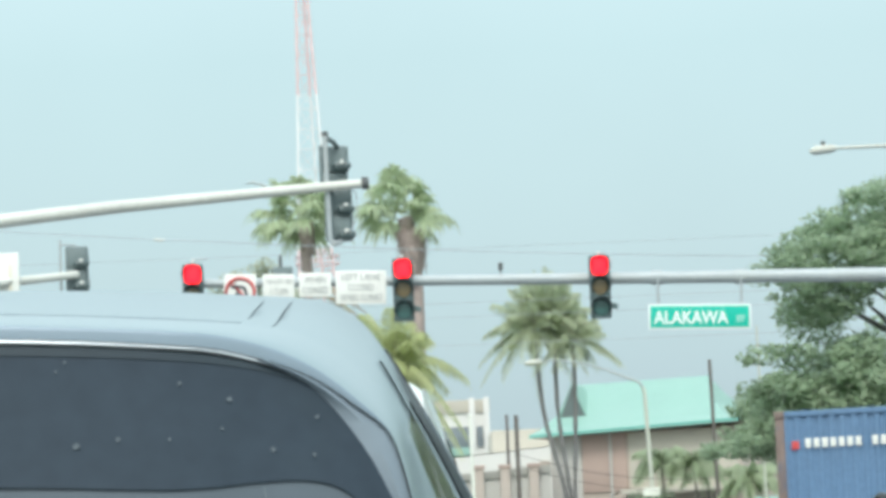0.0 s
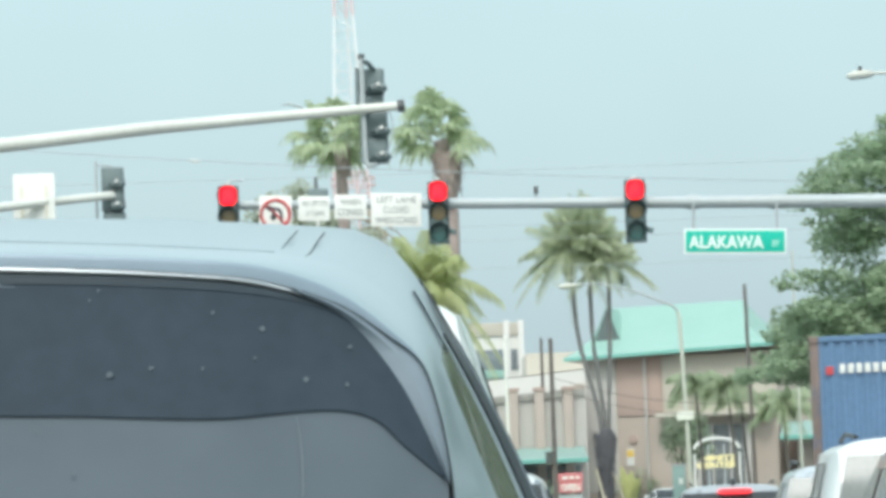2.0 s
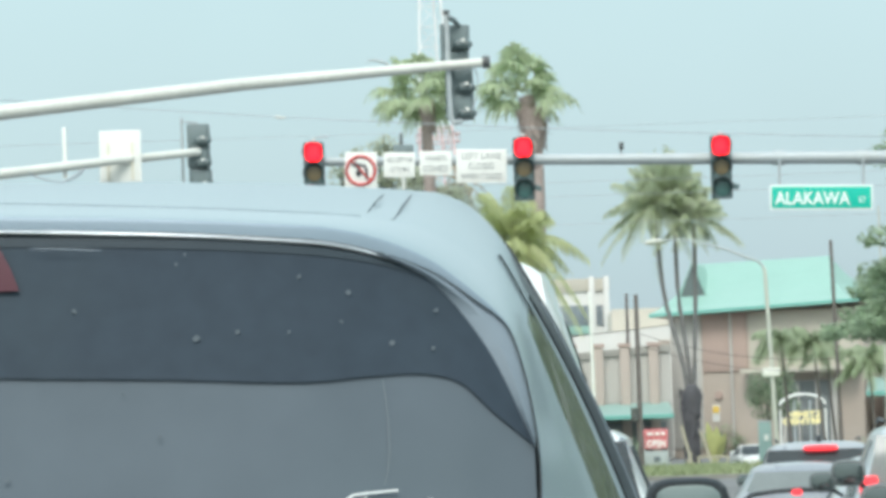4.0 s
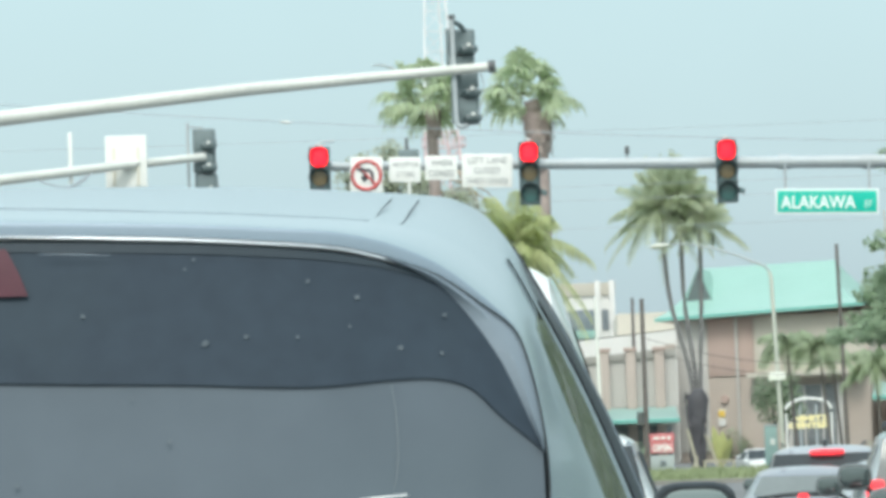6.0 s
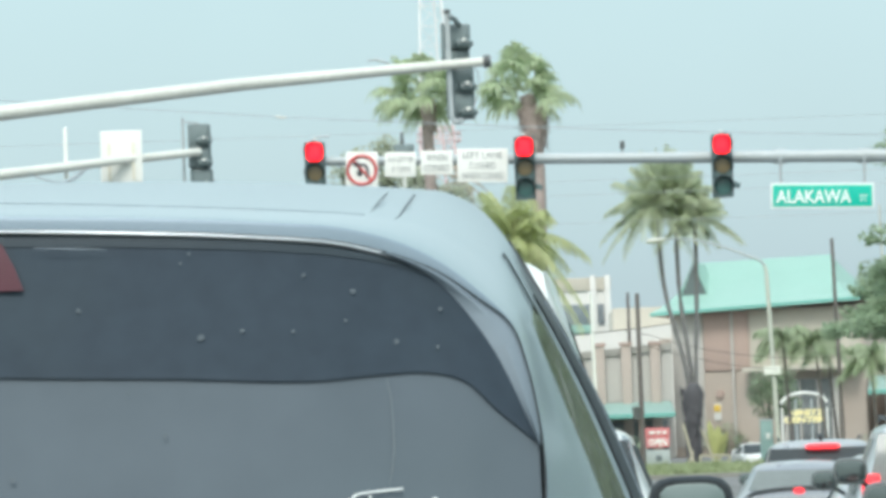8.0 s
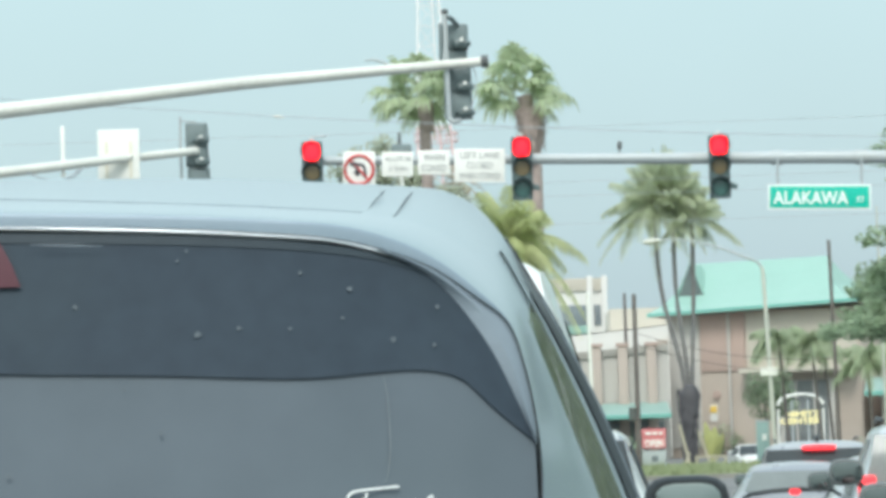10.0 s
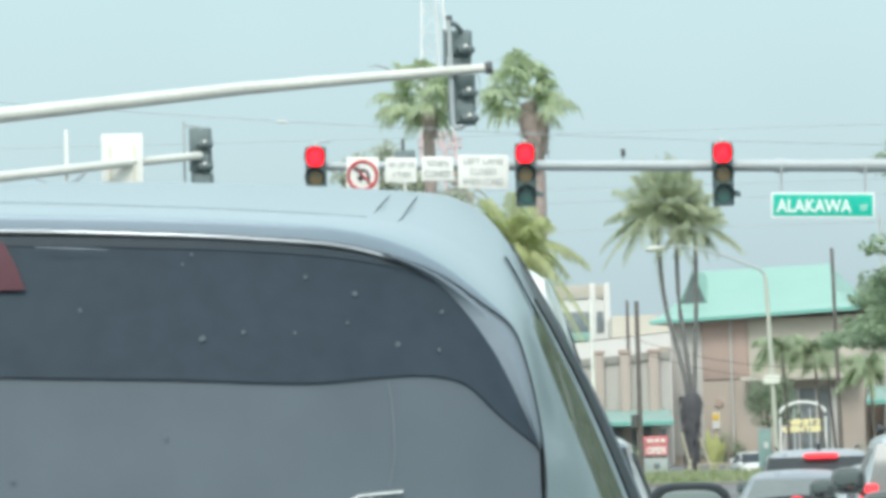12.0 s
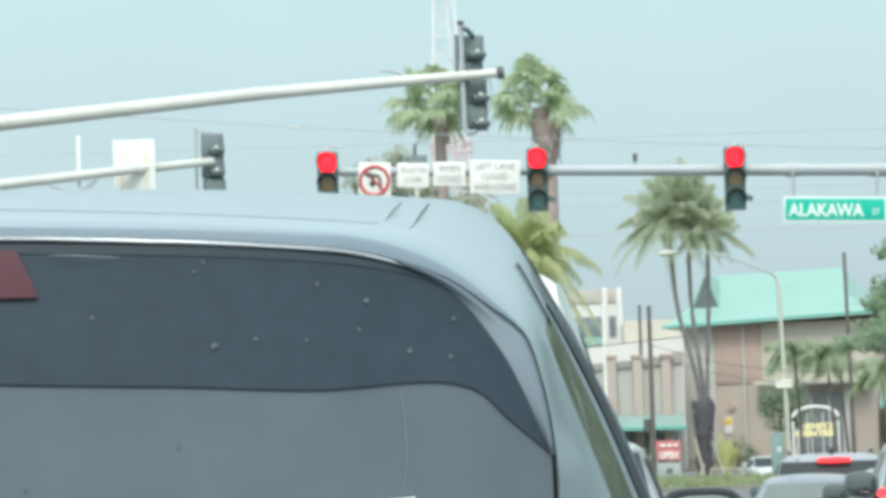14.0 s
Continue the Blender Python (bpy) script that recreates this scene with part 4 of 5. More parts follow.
            v = [bm.verts.new(p) for p in (hub, at(.45) - q + lift, at(.45) + q + lift, at(.78) - q * .6, at(.78) + q * .6, at(1.05))]
            bm.faces.new((v[0], v[1], v[2]))
            bm.faces.new((v[1], v[3], v[4], v[2]))
            bm.faces.new((v[3], v[5], v[4]))
    for v in bm.verts:
        v.co.z *= .86
    return bm


def feather_crown(rng, L, fronds, hi=75, lo=-35, sag=0.75, leaflet=0.16, per=30, bm=None, spread=None, hang=0.0, slim=1.0):
    """Crown of feather fronds: arching stalks with two rows of narrow hanging leaflets."""
    bm = bm or bmesh.new()
    for i in range(fronds):
        az = (i * 2.399 if spread is None else rng.uniform(*spread)) + rng.uniform(-.25, .25)
        el = math.radians(hi + (lo - hi) * (i / max(1, fronds - 1)) ** 1.05 + rng.uniform(-8, 8))
        d = Vector((math.cos(az) * math.cos(el), math.sin(az) * math.cos(el), math.sin(el)))
        side = d.cross(Vector((0, 0, 1))).normalized()
        ln = L * rng.uniform(.8, 1.12)
        droop = sag * rng.uniform(.65, 1.4)
        pts = [d * ln * u + Vector((0, 0, -droop * ln * u * u * math.cos(el) * .75)) for u in (k / 9 for k in range(10))]
        tube(pts, [.035 * L / 3 * (1 - .085 * k) for k in range(10)], 4, bm, caps=False)
        for j in range(per):
            u = .14 + .86 * j / per
            k = min(int(u * 9), 8)
            p = pts[k].lerp(pts[k + 1], u * 9 - k)
            t = (pts[k + 1] - pts[k]).normalized()
            for sg in (1, -1):
                ll = leaflet * L * (1.15 - abs(u - .45) * 1.1) * rng.uniform(.75, 1.1)
                e = (side * sg * .75 + t * .55 + Vector((0, 0, rng.uniform(-.55, -.1) - hang))).normalized()
                tip = p + e * ll + Vector((0, 0, -.28 * ll))
                w = t * (.03 * L / 2.6 * slim)
                v = [bm.verts.new(q) for q in (p - w, p + w, p + e * ll * .55 + w, tip, p + e * ll * .55 - w)]
                bm.faces.new(v)
    return bm


def leaf_mass(rng, clumps, leaves, size, flat=.6):
    """Mesh of many small leaves spread through soft-edged clumps (centre, radius)."""
    g = np.random.default_rng(rng.randrange(1 << 30))
    number = [max(3, int(leaves * r * r)) for c, r in clumps]
    c = np.repeat(np.array([c for c, r in clumps]), number, axis=0)
    r = np.repeat(np.array([r for c, r in clumps]), number)
    n = len(c)

    def unit(a):
        return a / np.linalg.norm(a, axis=1, keepdims=True)

    v = unit(g.normal(size=(n, 3))) * (r * g.uniform(.5, 1.08, n) ** .7)[:, None]
    v[:, 2] *= flat
    p = c + v
    a = unit(g.uniform(-1, 1, (n, 3)) * (1, 1, .5))
    up = unit(v * .5 / r[:, None] + g.uniform(-.4, .4, (n, 3)) + (0, -.15, .8))
    b = unit(np.cross(a, up))
    s = (size * g.uniform(.6, 1.35, n))[:, None]
    verts = np.stack([p + a * s, p + b * s * .45, p - a * s, p - b * s * .45], axis=1).reshape(-1, 3)
    me = bpy.data.meshes.new("foliage")
    me.vertices.add(4 * n)
    me.vertices.foreach_set("co", verts.ravel().astype(np.float32))
    me.loops.add(4 * n)
    me.loops.foreach_set("vertex_index", np.arange(4 * n, dtype=np.int32))
    me.polygons.add(n)
    me.polygons.foreach_set("loop_start", np.arange(0, 4 * n, 4, dtype=np.int32))
    me.update(calc_edges=True)
    return me


def foliage(name, me, material, parent, label=""):
    """A leaf mesh as a part of a plant."""
    me.name = name
    me.materials.append(M[material])
    ob = new(name, me)
    ob.parent = parent
    if label:
        ob["label"] = label
    return ob


def palm(name, label, crown, crown_mat, trunk_pts, radii, crown_at, trunk_mat="palm_trunk", group="palms"):
    base = trunk_pts[0]
    t = thing(name, label, "palm tree", group, base)
    part("trunk", tube([Vector(p) - Vector(base) for p in spline(trunk_pts, 14)], [radii[0] + (radii[1] - radii[0]) * k / 13 for k in range(14)], 12), trunk_mat, t)
    c = part("crown", crown, crown_mat, t, smooth=False)
    c.location = Vector(crown_at) - Vector(base)
    return t


rng = random.Random(11)
t = palm("fan_palm", "tall fan palm with a round green crown", fan_crown(rng, 1.47, 28, 1.05, -38), "fan", [(-2.45, 90, ground_z(90)), (-2.5, 90, 5), (-2.53, 90, 9.6), (-2.6, 90, 11.3)], (.2, .15), (-2.66, 90, 11.55))
skirt = tube([(.0, 0, 10.2), (-.1, 0, 11.2)], [.17, .26], 12)
part("leaf_sheath", skirt, "palm_trunk", t)
t = palm("fan_palm", "tall fan palm with a ragged trunk top", fan_crown(rng, 1.45, 22, 1.0, -36), "fan", [(.48, 85, ground_z(85)), (.5, 85, 5), (.52, 85, 9.2), (.30, 85, 10.7)], (.2, .2), (.08, 85, 10.9))
bm = tube([(.03, 0, 8.9), (.03, 0, 9.5), (-.06, 0, 10.3)], [.2, .33, .42], 14)
for _ in range(90):
    a, z = rng.uniform(0, 6.28), rng.uniform(9.0, 10.4)
    r = .24 + .16 * (z - 9.0) / 1.4
    o = Vector((math.cos(a), math.sin(a), 0))
    p = o * r + Vector((0, 0, z))
    q = Vector((-o.y, o.x, 0)) * .05
    bm.faces.new([bm.verts.new(w) for w in (p - q, p + q, p + o * .14 + Vector((0, 0, -.28)))])
part("leaf_sheath", bm, "palm_trunk", t, "shaggy brown leaf bases")
palm("young_palm", "young palm with yellow-green arching fronds", feather_crown(rng, 1.75, 30, 80, -35, .9, .26, 90, hang=.3, slim=.4, bm=fan_crown(rng, 1.0, 9, .9)), "fan_young", [(.0, 72, ground_z(72)), (-.05, 72, 3), (-.15, 72, 5.8)], (.17, .13), (-.15, 72, 5.95))
# three coconut palms leaning out of one base
for x0, xt, zt, n_f, ll, lo in ((6.1, 5.2, 10.0, 42, 2.25, -24), (6.25, 5.95, 10.1, 32, 2.2, 25), (6.4, 6.65, 9.4, 28, 1.9, -5)):
    palm("coconut_palm", "slim coconut palm with drooping fronds, haze in their colour", feather_crown(rng, ll, n_f, 86, lo, .8, .24, 110, hang=.35, slim=.24), "frond", [(x0, 120, ground_z(120)), (x0 + .05, 120, 3.4), (x0 * .35 + xt * .65 + (-.1 if xt < 6 else .05), 120, 6.8), (xt, 120, zt)], (.095, .075), (xt, 120, zt + .2), "coco_trunk")
wrap = thing("trunk_skirt", "dark shaggy mass round the palm trunks", "plant", at=(6.25, 119.7, ground_z(119.7)))
bm = tube([(-.05, 0, 0), (-.02, 0, 1.3), (.02, 0, 2.4), (.08, 0, 3.1), (.1, 0, 3.45)], [.2, .27, .36, .4, .16], 14)
for _ in range(260):
    a, z = rng.uniform(0, 6.28), rng.uniform(.6, 3.4)
    o = Vector((math.cos(a), math.sin(a), 0))
    p = o * (.18 + .07 * z) + Vector((0, 0, z))
    q = Vector((-o.y, o.x, 0)) * .05
    bm.faces.new([bm.verts.new(w) for w in (p - q, p + q, p + o * .1 + Vector((0, 0, -.4)))])
part("skirt", bm, "skirt", wrap)
# small palms before the shops
for x, z, d, ll, n_f, out in ((9.3, 4.8, 114, 1.25, 26, .3), (10.35, 4.65, 113, 1.2, 26, .4), (12.0, 3.95, 110, 1.3, 26, .15), (11.0, 4.4, 115, 1.0, 20, .3)):
    palm("small_palm", "small feather palm beside the car park", feather_crown(rng, ll, n_f, 55, -10, 1.1, .34, 70, hang=.8, slim=.5), "small_frond", [(x + out, d, ground_z(d)), (x + out * .5, d, 2), (x, d, z)], (.06, .045), (x, d, z + .05), "wood_pole")
for x, z, d in ((-4.1, 13.6, 160), (-2.9, 14.6, 160)):
    palm("distant_palm", "hazy far palm with dry fronds", feather_crown(rng, 1.7, 18, 70, -40, .9, .2, 18), "frond_dry", [(x, d, ground_z(d)), (x, d, z * .5), (x, d, z)], (.2, .14), (x, d, z), "coco_trunk")


def shade_tree():
    rng = random.Random(23)
    t = thing("shade_tree", "broad spreading shade tree with layered green foliage", "tree", at=(18.6, 80, ground_z(80)))
    bm = tube(spline([(0, 0, 0), (-.2, 0, 1.5), (-.1, 0, 3.0)], 8), [.62, .5, .45, .42, .4, .38, .36, .34], 14)
    part("trunk", bm, "bark", t)
    limbs = bmesh.new()
    tips = []
    for i in range(11):
        az = i * 6.283 / 11 + rng.uniform(-.2, .2)
        r = rng.uniform(6.5, 9.0)
        tip = Vector((math.cos(az) * r, math.sin(az) * r * .8, rng.uniform(5.0, 8.5)))
        pts = spline([(-.1, 0, 2.9), tuple(tip * .35 + Vector((0, 0, 1.9))), tuple(tip * .7 + Vector((0, 0, .9))), tuple(tip)], 12)
        tube(pts, [.24 * (1 - .08 * k) for k in range(12)], 8, limbs)
        tips += [pts[7], pts[9], pts[11]]
        for b in (6, 8):
            e = pts[b] + Vector((rng.uniform(-1.5, 1.5), rng.uniform(-1.5, 1.5), rng.uniform(.3, 1.4)))
            tube([pts[b], (pts[b] + e) / 2 + Vector((0, 0, .1)), e], [.09, .06, .03], 6, limbs)
            tips.append(e)
    part("limb", limbs, "bark", t)
    clumps = []
    for _ in range(1700):
        u, v, w = (rng.uniform(-1, 1) for _ in range(3))
        q = u * u + v * v + w * w
        if not .45 < q < 1.0 or w < -.62:
            continue
        x, y, z = 9.7 * u, 8.5 * v, 5.4 + (6.4 * w if w > 0 else 4.6 * w)
        # ragged tiers: open air between the layers on the side towards the junction
        if x < -8.0 and 5.9 < z < 6.7 - 1.15 * (x + 8.1):
            continue
        if rng.random() < .05:
            continue
        clumps.append(((x, y, z), rng.uniform(.45, 1.0)))
    # layered boughs reaching out over the junction, with open air between them
    def bough(x0, x1, z0, z1, thick_in, thick_out, number, r):
        for _ in range(number):
            f = rng.random() ** .8
            z = z0 + (z1 - z0) * f + rng.uniform(-1, 1) * (thick_in + (thick_out - thick_in) * f)
            clumps.append(((x0 + (x1 - x0) * f + rng.uniform(-.2, .2), rng.uniform(-4.5, 1.5), z), r * rng.uniform(.7, 1.2) * (1 - .35 * f)))

    bough(-5.5, -9.25, 8.7, 8.45, 1.2, .3, 60, .5)
    bough(-6.0, -8.6, 8.9, 9.1, .8, .25, 40, .45)
    bough(-5.0, -7.4, 9.6, 9.75, .6, .25, 30, .5)
    bough(-7.2, -9.0, 8.0, 7.75, .5, .25, 26, .35)
    bough(-6.5, -9.8, 5.9, 6.2, .4, .06, 44, .36)
    bough(-6.5, -9.75, 5.2, 5.35, .5, .2, 60, .55)
    bough(-7.0, -9.8, 4.6, 4.75, .6, .35, 60, .6)
    bough(-7.5, -10.4, 4.1, 4.15, .45, .25, 60, .5)
    bough(-8.0, -10.85, 3.9, 3.85, .25, .12, 50, .42)
    foliage("crown", leaf_mass(rng, clumps, 540, .095, flat=.5), "leaf", t)
    return t


roadside = shade_tree()
copy_thing(roadside, pose(18.5, 20.0, ground_z(20), 0, 0, 130))


def bush(label, at, clumps, material, size=.1, leaves=160, seed=1, name="shrub"):
    t = thing(name, label, "shrub", "shrubs", at)
    rg = random.Random(seed)
    stems = bmesh.new()
    for c, r in clumps:
        tube([(c[0] * .3, c[1] * .3, 0), (c[0], c[1], c[2])], [.04, .02], 5, stems)
    part("stem", stems, "bark", t)
    foliage("foliage", leaf_mass(rg, clumps, leaves, size, flat=.9), material, t)
    return t


bush("dark green shrub tree by the shop entrance", (10.3, 132, ground_z(132)), [((-.3, 0, 3.1), .75), ((.3, 0, 2.8), .8), ((-.2, 0, 2.3), .85), ((.4, .2, 3.3), .6), ((-.55, 0, 2.7), .6), ((.6, 0, 2.2), .6)], "shrub", .085, 1000, 3)
bush("low olive shrub along the wall", (8.6, 139.0, ground_z(139)), [((-.4, 0, .7), .6), ((.2, 0, .8), .7), ((.7, 0, .5), .5)], "shrub", .1, 400, 4)
bush("low green hedge before the shop windows", (4.0, 131, ground_z(131)), [((-1.2, 0, .6), .6), ((-.5, 0, .8), .7), ((.2, 0, .6), .6)], "shrub", .1, 400, 5)
bush("low shrub beside the yellow bollard", (14.6, 128, ground_z(128)), [((-.6, 0, .6), .6), ((.3, 0, .8), .6), ((1.0, 0, .6), .6)], "shrub", .1, 400, 6)
bn = thing("banana_plant", "yellow-green broad-leaved plant beside the palm trunks", "plant", at=(6.85, 115, ground_z(115)))
bm = bmesh.new()
for a, h, out, wide in ((2.9, 1.55, .28, .2), (1.2, 1.35, .22, .24), (.3, 1.15, .4, .2), (4.4, 1.2, .3, .2), (5.6, .9, .45, .17)):
    d = Vector((math.cos(a) * out, math.sin(a) * out * .7, 0))
    rows = []
    for u in (k / 8 for k in range(9)):
        p = d * u + Vector((0, 0, .2 + h * u - .3 * out * u ** 3))
        w = Vector((.8, .5, 0)).normalized() * (wide * math.sin(math.pi * min(1, u * .88 + .1)) ** .8)
        rows.append([p - w, p + Vector((0, -.02, 0)), p + w])
    skin(rows, bm)
part("leaf", bm, "banana", bn)
part("stalk", tube([(0, 0, 0), (.02, 0, .7)], [.07, .05], 8), "banana", bn)
for x0, x1, h in ((5.98, 5.62, 1.55), (6.72, 6.3, 1.3), (5.75, 5.95, .55)):
    st_ = thing("stake", "pale wooden stake leaning by the plant", "stake", "stakes by the palm", (x0, 114.5, ground_z(114)))
    part("post", tube([(0, 0, 0), (x1 - x0, 0, h)], .05, 8), "stake", st_)
rail = thing("low_rail", "low pale wooden rail by the verge", "fence", at=(6.9, 113.6, ground_z(113)))
for x in (-.75, -.1, .3):
    part("post", box((.08, .08, .42), (x, 0, .21), bev=0.01), "stake", rail)
part("bar", box((1.1, .05, .07), (-.22, -.06, .38), bev=0.01), "stake", rail)


# hazy trees beyond the junction; the haze is mixed into their leaf colour
def far_tree(x, y, h, wide, seed):
    rg = random.Random(seed)
    t = thing("distant_tree", "hazy olive-green tree beyond the junction", "tree", "distant trees", (x, y, ground_z(y)))
    part("trunk", tube([(0, 0, 0), (.1, 0, h * .4), (0, 0, h * .75)], [.2, .16, .1], 8), "bark", t)
    limbs = bmesh.new()
    clumps = []
    for _ in range(40):
        a, f = rg.uniform(0, 6.28), rg.random()
        c = Vector((math.cos(a) * wide * (1 - .6 * f) * rg.uniform(.4, 1), math.sin(a) * wide * (1 - .6 * f), h * (.66 + .3 * f)))
        clumps.append((tuple(c), rg.uniform(.28, .5)))
        tube([(0, 0, h * .6), c], [.06, .02], 5, limbs)
    part("limb", limbs, "bark", t)
    foliage("crown", leaf_mass(rg, clumps, 420, .09, flat=.8), "hazed_leaf", t)


far_tree(-5.8, 110, 11.8, 1.3, 3)
far_tree(-4.75, 112, 12.5, .7, 4)
far_tree(-3.6, 111, 11.3, 1.2, 5)
far_tree(-2.2, 113, 10.9, 1.1, 6)

# ---- tower ----
tower = thing("radio_tower", "tall red and white lattice radio tower in haze", "tower", at=(-9.9, 400, ground_z(400)))


def tower_half(z):
    return (2.35 - (z - 36) * .045 if z < 76 else .55 - (z - 76) * .012)


def tower_bits(z0, z1, step):
    bm = bmesh.new()
    ang = [math.radians(a) for a in (200, 320, 80)]

    def pt(k, z):
        r = tower_half(z) * 1.15
        return (r * math.cos(ang[k % 3]) - .02 * (z - 40), r * math.sin(ang[k % 3]), z)

    for k in range(3):
        tube([pt(k, z0), pt(k, z1)], .17, 6, bm)
        z, flipped = z0, 0
        while z < z1 - .01:
            zn = min(z + step, z1)
            tube([pt(k + flipped, z), pt(k + 1 - flipped, zn)], .05, 5, bm)
            tube([pt(k, zn), pt(k + 1, zn)], .045, 5, bm)
            z, flipped = zn, 1 - flipped
    return bm


for z0, z1, mt in ((0, 20, "tower_white"), (20, 41, "tower_red"), (41, 61, "tower_white"), (61, 81, "tower_red"), (81, 96, "tower_white")):
    part("lattice", tower_bits(z0, z1, 2.6), mt, tower, ("red" if "red" in mt else "white") + " painted lattice section")
deck = bmesh.new()
for z in (39.2, 40.2):
    ringp = [(2.75 * math.cos(a), 2.75 * math.sin(a), z) for a in (2 * math.pi * k / 12 for k in range(13))]
    tube(ringp, .11, 5, deck)
for k in range(12):
    a = 2 * math.pi * k / 12
    tube([(2.75 * math.cos(a), 2.75 * math.sin(a), 39.2), (2.75 * math.cos(a), 2.75 * math.sin(a), 40.2)], .06, 5, deck)
part("platform", deck, "tower_red", tower, "red railed platform")

# ---- shops behind the junction ----
hall = thing("shopping_hall", "brown stucco hall with a turquoise hipped metal roof", "building", at=(6.55, 140.0, ground_z(142)), turn=-18)
HL, HD, EV = 8.6, 8.0, 6.4
part("wall", box((HL, HD, EV), (HL / 2, HD / 2, EV / 2), bev=0.02), "brown", hall)
part("russet_panel", box((2.0, .08, 2.55), (2.45, -.03, 5.05), bev=0.01), "brown_dark", hall, "darker russet wall panel")
part("beige_panel", box((4.9, .08, 2.5), (6.0, -.03, 5.1), bev=0.01), "beige", hall, "pale beige wall panel")
part("grey_panel", box((1.35, .08, 5.9), (.72, -.03, 3.4), bev=0.01), "grey_panel", hall, "pale grey wall panel")
part("canopy_band", box((5.2, 1.0, .22), (5.95, -.5, 3.72), bev=0.03), "beige", hall, "pale canopy band above the entrance")
part("entrance", box((2.3, .1, 3.1), (6.1, -.05, 1.7), bev=0.01), "shop_glass", hall, "dark glazed entrance")
for x in (4.98, 5.7, 6.5, 7.25):
    part("door_post", box((.3 if x in (4.98, 7.25) else .08, .16, 3.2), (x, -.12, 1.7), bev=0.01), "grey_panel", hall)
part("downpipe", tube([(2.75, -.14, .2), (2.75, -.14, 6.35)], .07, 8), "grey_panel", hall, "pale downpipe")
for x, z in ((2.1, 2.75), (7.95, 3.35)):
    part("medallion", tube([(x, -.02, z), (x, -.12, z)], [.2, .18], 16), "brown_dark", hall, "round dark wall medallion")
part("notice", box((.34, .04, .75), (1.95, -.05, 1.95), bev=0.005), "white_wall", hall, "white and yellow notice")
part("notice_top", box((.3, .03, .3), (1.95, -.08, 2.12), bev=0.005), "yellow_paint", hall)
# flared roof: eave, two flare steps, steep slope, ridge
ex0, ex1, ey0, ey1 = -.75, HL + .1, -.8, HD + .8


def roof_line(f, za, zb, rx0, rx1):
    """A level ring of the roof; f runs from the eave (0) to the ridge (1)."""
    yy0, yy1 = ey0 + (4.0 - ey0) * f, ey1 + (4.0 - ey1) * f
    return [(rx0, yy0, za), (rx1, yy0, zb), (rx1, yy1, zb), (rx0, yy1, za), (rx0, yy0, za)]


hip = [roof_line(0, 6.42, 6.72, ex0, ex1), roof_line(.16, 6.68, 6.92, ex0 + .35, ex1 - .75), roof_line(.42, 7.3, 7.5, ex0 + .75, ex1 - 1.45), roof_line(.75, 8.15, 8.28, ex0 + .9, ex1 - 2.0), roof_line(.995, 8.78, 8.86, ex0 + .95, ex1 - 2.3)]
part("roof", skin(hip), "turq", hall, "turquoise standing-seam roof", smooth=False)
part("fascia", skin([[(ex0, ey0 - .02, 6.42), (ex1, ey0 - .02, 6.72)], [(ex0, ey0 - .03, 6.27), (ex1, ey0 - .03, 6.57)], [(ex0, ey0 + .06, 6.27), (ex1, ey0 + .06, 6.57)]]), "turq_dark", hall, "darker turquoise eave board", smooth=False)
part("soffit", skin([[(ex0, ey0, 6.28), (ex1, ey0, 6.56)], [(ex0, ey1, 6.28), (ex1, ey1, 6.56)]]), "brown_dark", hall, smooth=False)
gable = bmesh.new()
v = [gable.verts.new(p) for p in ((.24, 1.0, 7.2), (1.42, 1.0, 7.15), (.83, 1.0, 8.6), (.24, 1.25, 7.2), (1.42, 1.25, 7.15), (.83, 1.25, 8.6))]
for f in ((0, 1, 2), (3, 5, 4), (0, 2, 5, 3), (1, 4, 5, 2), (0, 3, 4, 1)):
    gable.faces.new([v[i] for i in f])
part("louvre_gable", gable, "shingle", hall, "small dark louvred gable", smooth=False)
part("gable_roof", skin([[(.2, 1.2, 7.18), (.83, 1.2, 8.64), (1.46, 1.2, 7.13)], [(.2, 2.0, 7.18), (.83, 3.2, 8.64), (1.46, 2.0, 7.13)]]), "turq", hall, "turquoise ridge behind the gable", smooth=False)
part("gable_trim", tube([(.17, .96, 7.15), (.83, .96, 8.68), (1.49, .96, 7.1)], .045, 6), "turq", hall)

rwing = thing("shop_wing", "low brown wing with a turquoise awning roof", "building", at=(15.5, 137.2, ground_z(137)), turn=-10)
part("wall", box((14, 8, 3.0), (7, 4, 1.5), bev=0.02), "brown", rwing)
part("shop_window", box((11, .1, 1.3), (7, -.02, 1.1), bev=0.01), "shop_glass", rwing)
part("awning", skin([[(-.6, -1.6, 2.65), (15, -1.6, 2.65)], [(-.6, -.6, 2.95), (15, -.6, 2.95)], [(-.6, .4, 3.3), (15, .4, 3.3)]]), "awning", rwing, "turquoise awning roof")
part("awning_edge", box((15.6, .06, .2), (7.2, -1.62, 2.58), bev=0.01), "turq_dark", rwing)

lwing = thing("shop_row", "row of shops with brown piers and a turquoise awning", "building", at=(-4.0, 138.0, ground_z(138)))
part("wall", skin([[(-2, 0, 0), (10.4, 0, 0)], [(-2, 0, 4.2), (10.4, 0, 5.0)], [(-2, 8, 4.2), (10.4, 8, 5.0)], [(-2, 8, 0), (10.4, 8, 0)]]), "grey_panel", lwing, smooth=False)
part("parapet", skin([[(-2, -.1, 3.95), (10.4, -.1, 4.75)], [(-2, -.14, 4.25), (10.4, -.14, 5.05)], [(-2, .1, 4.25), (10.4, .1, 5.05)]]), "concrete", lwing, smooth=False)
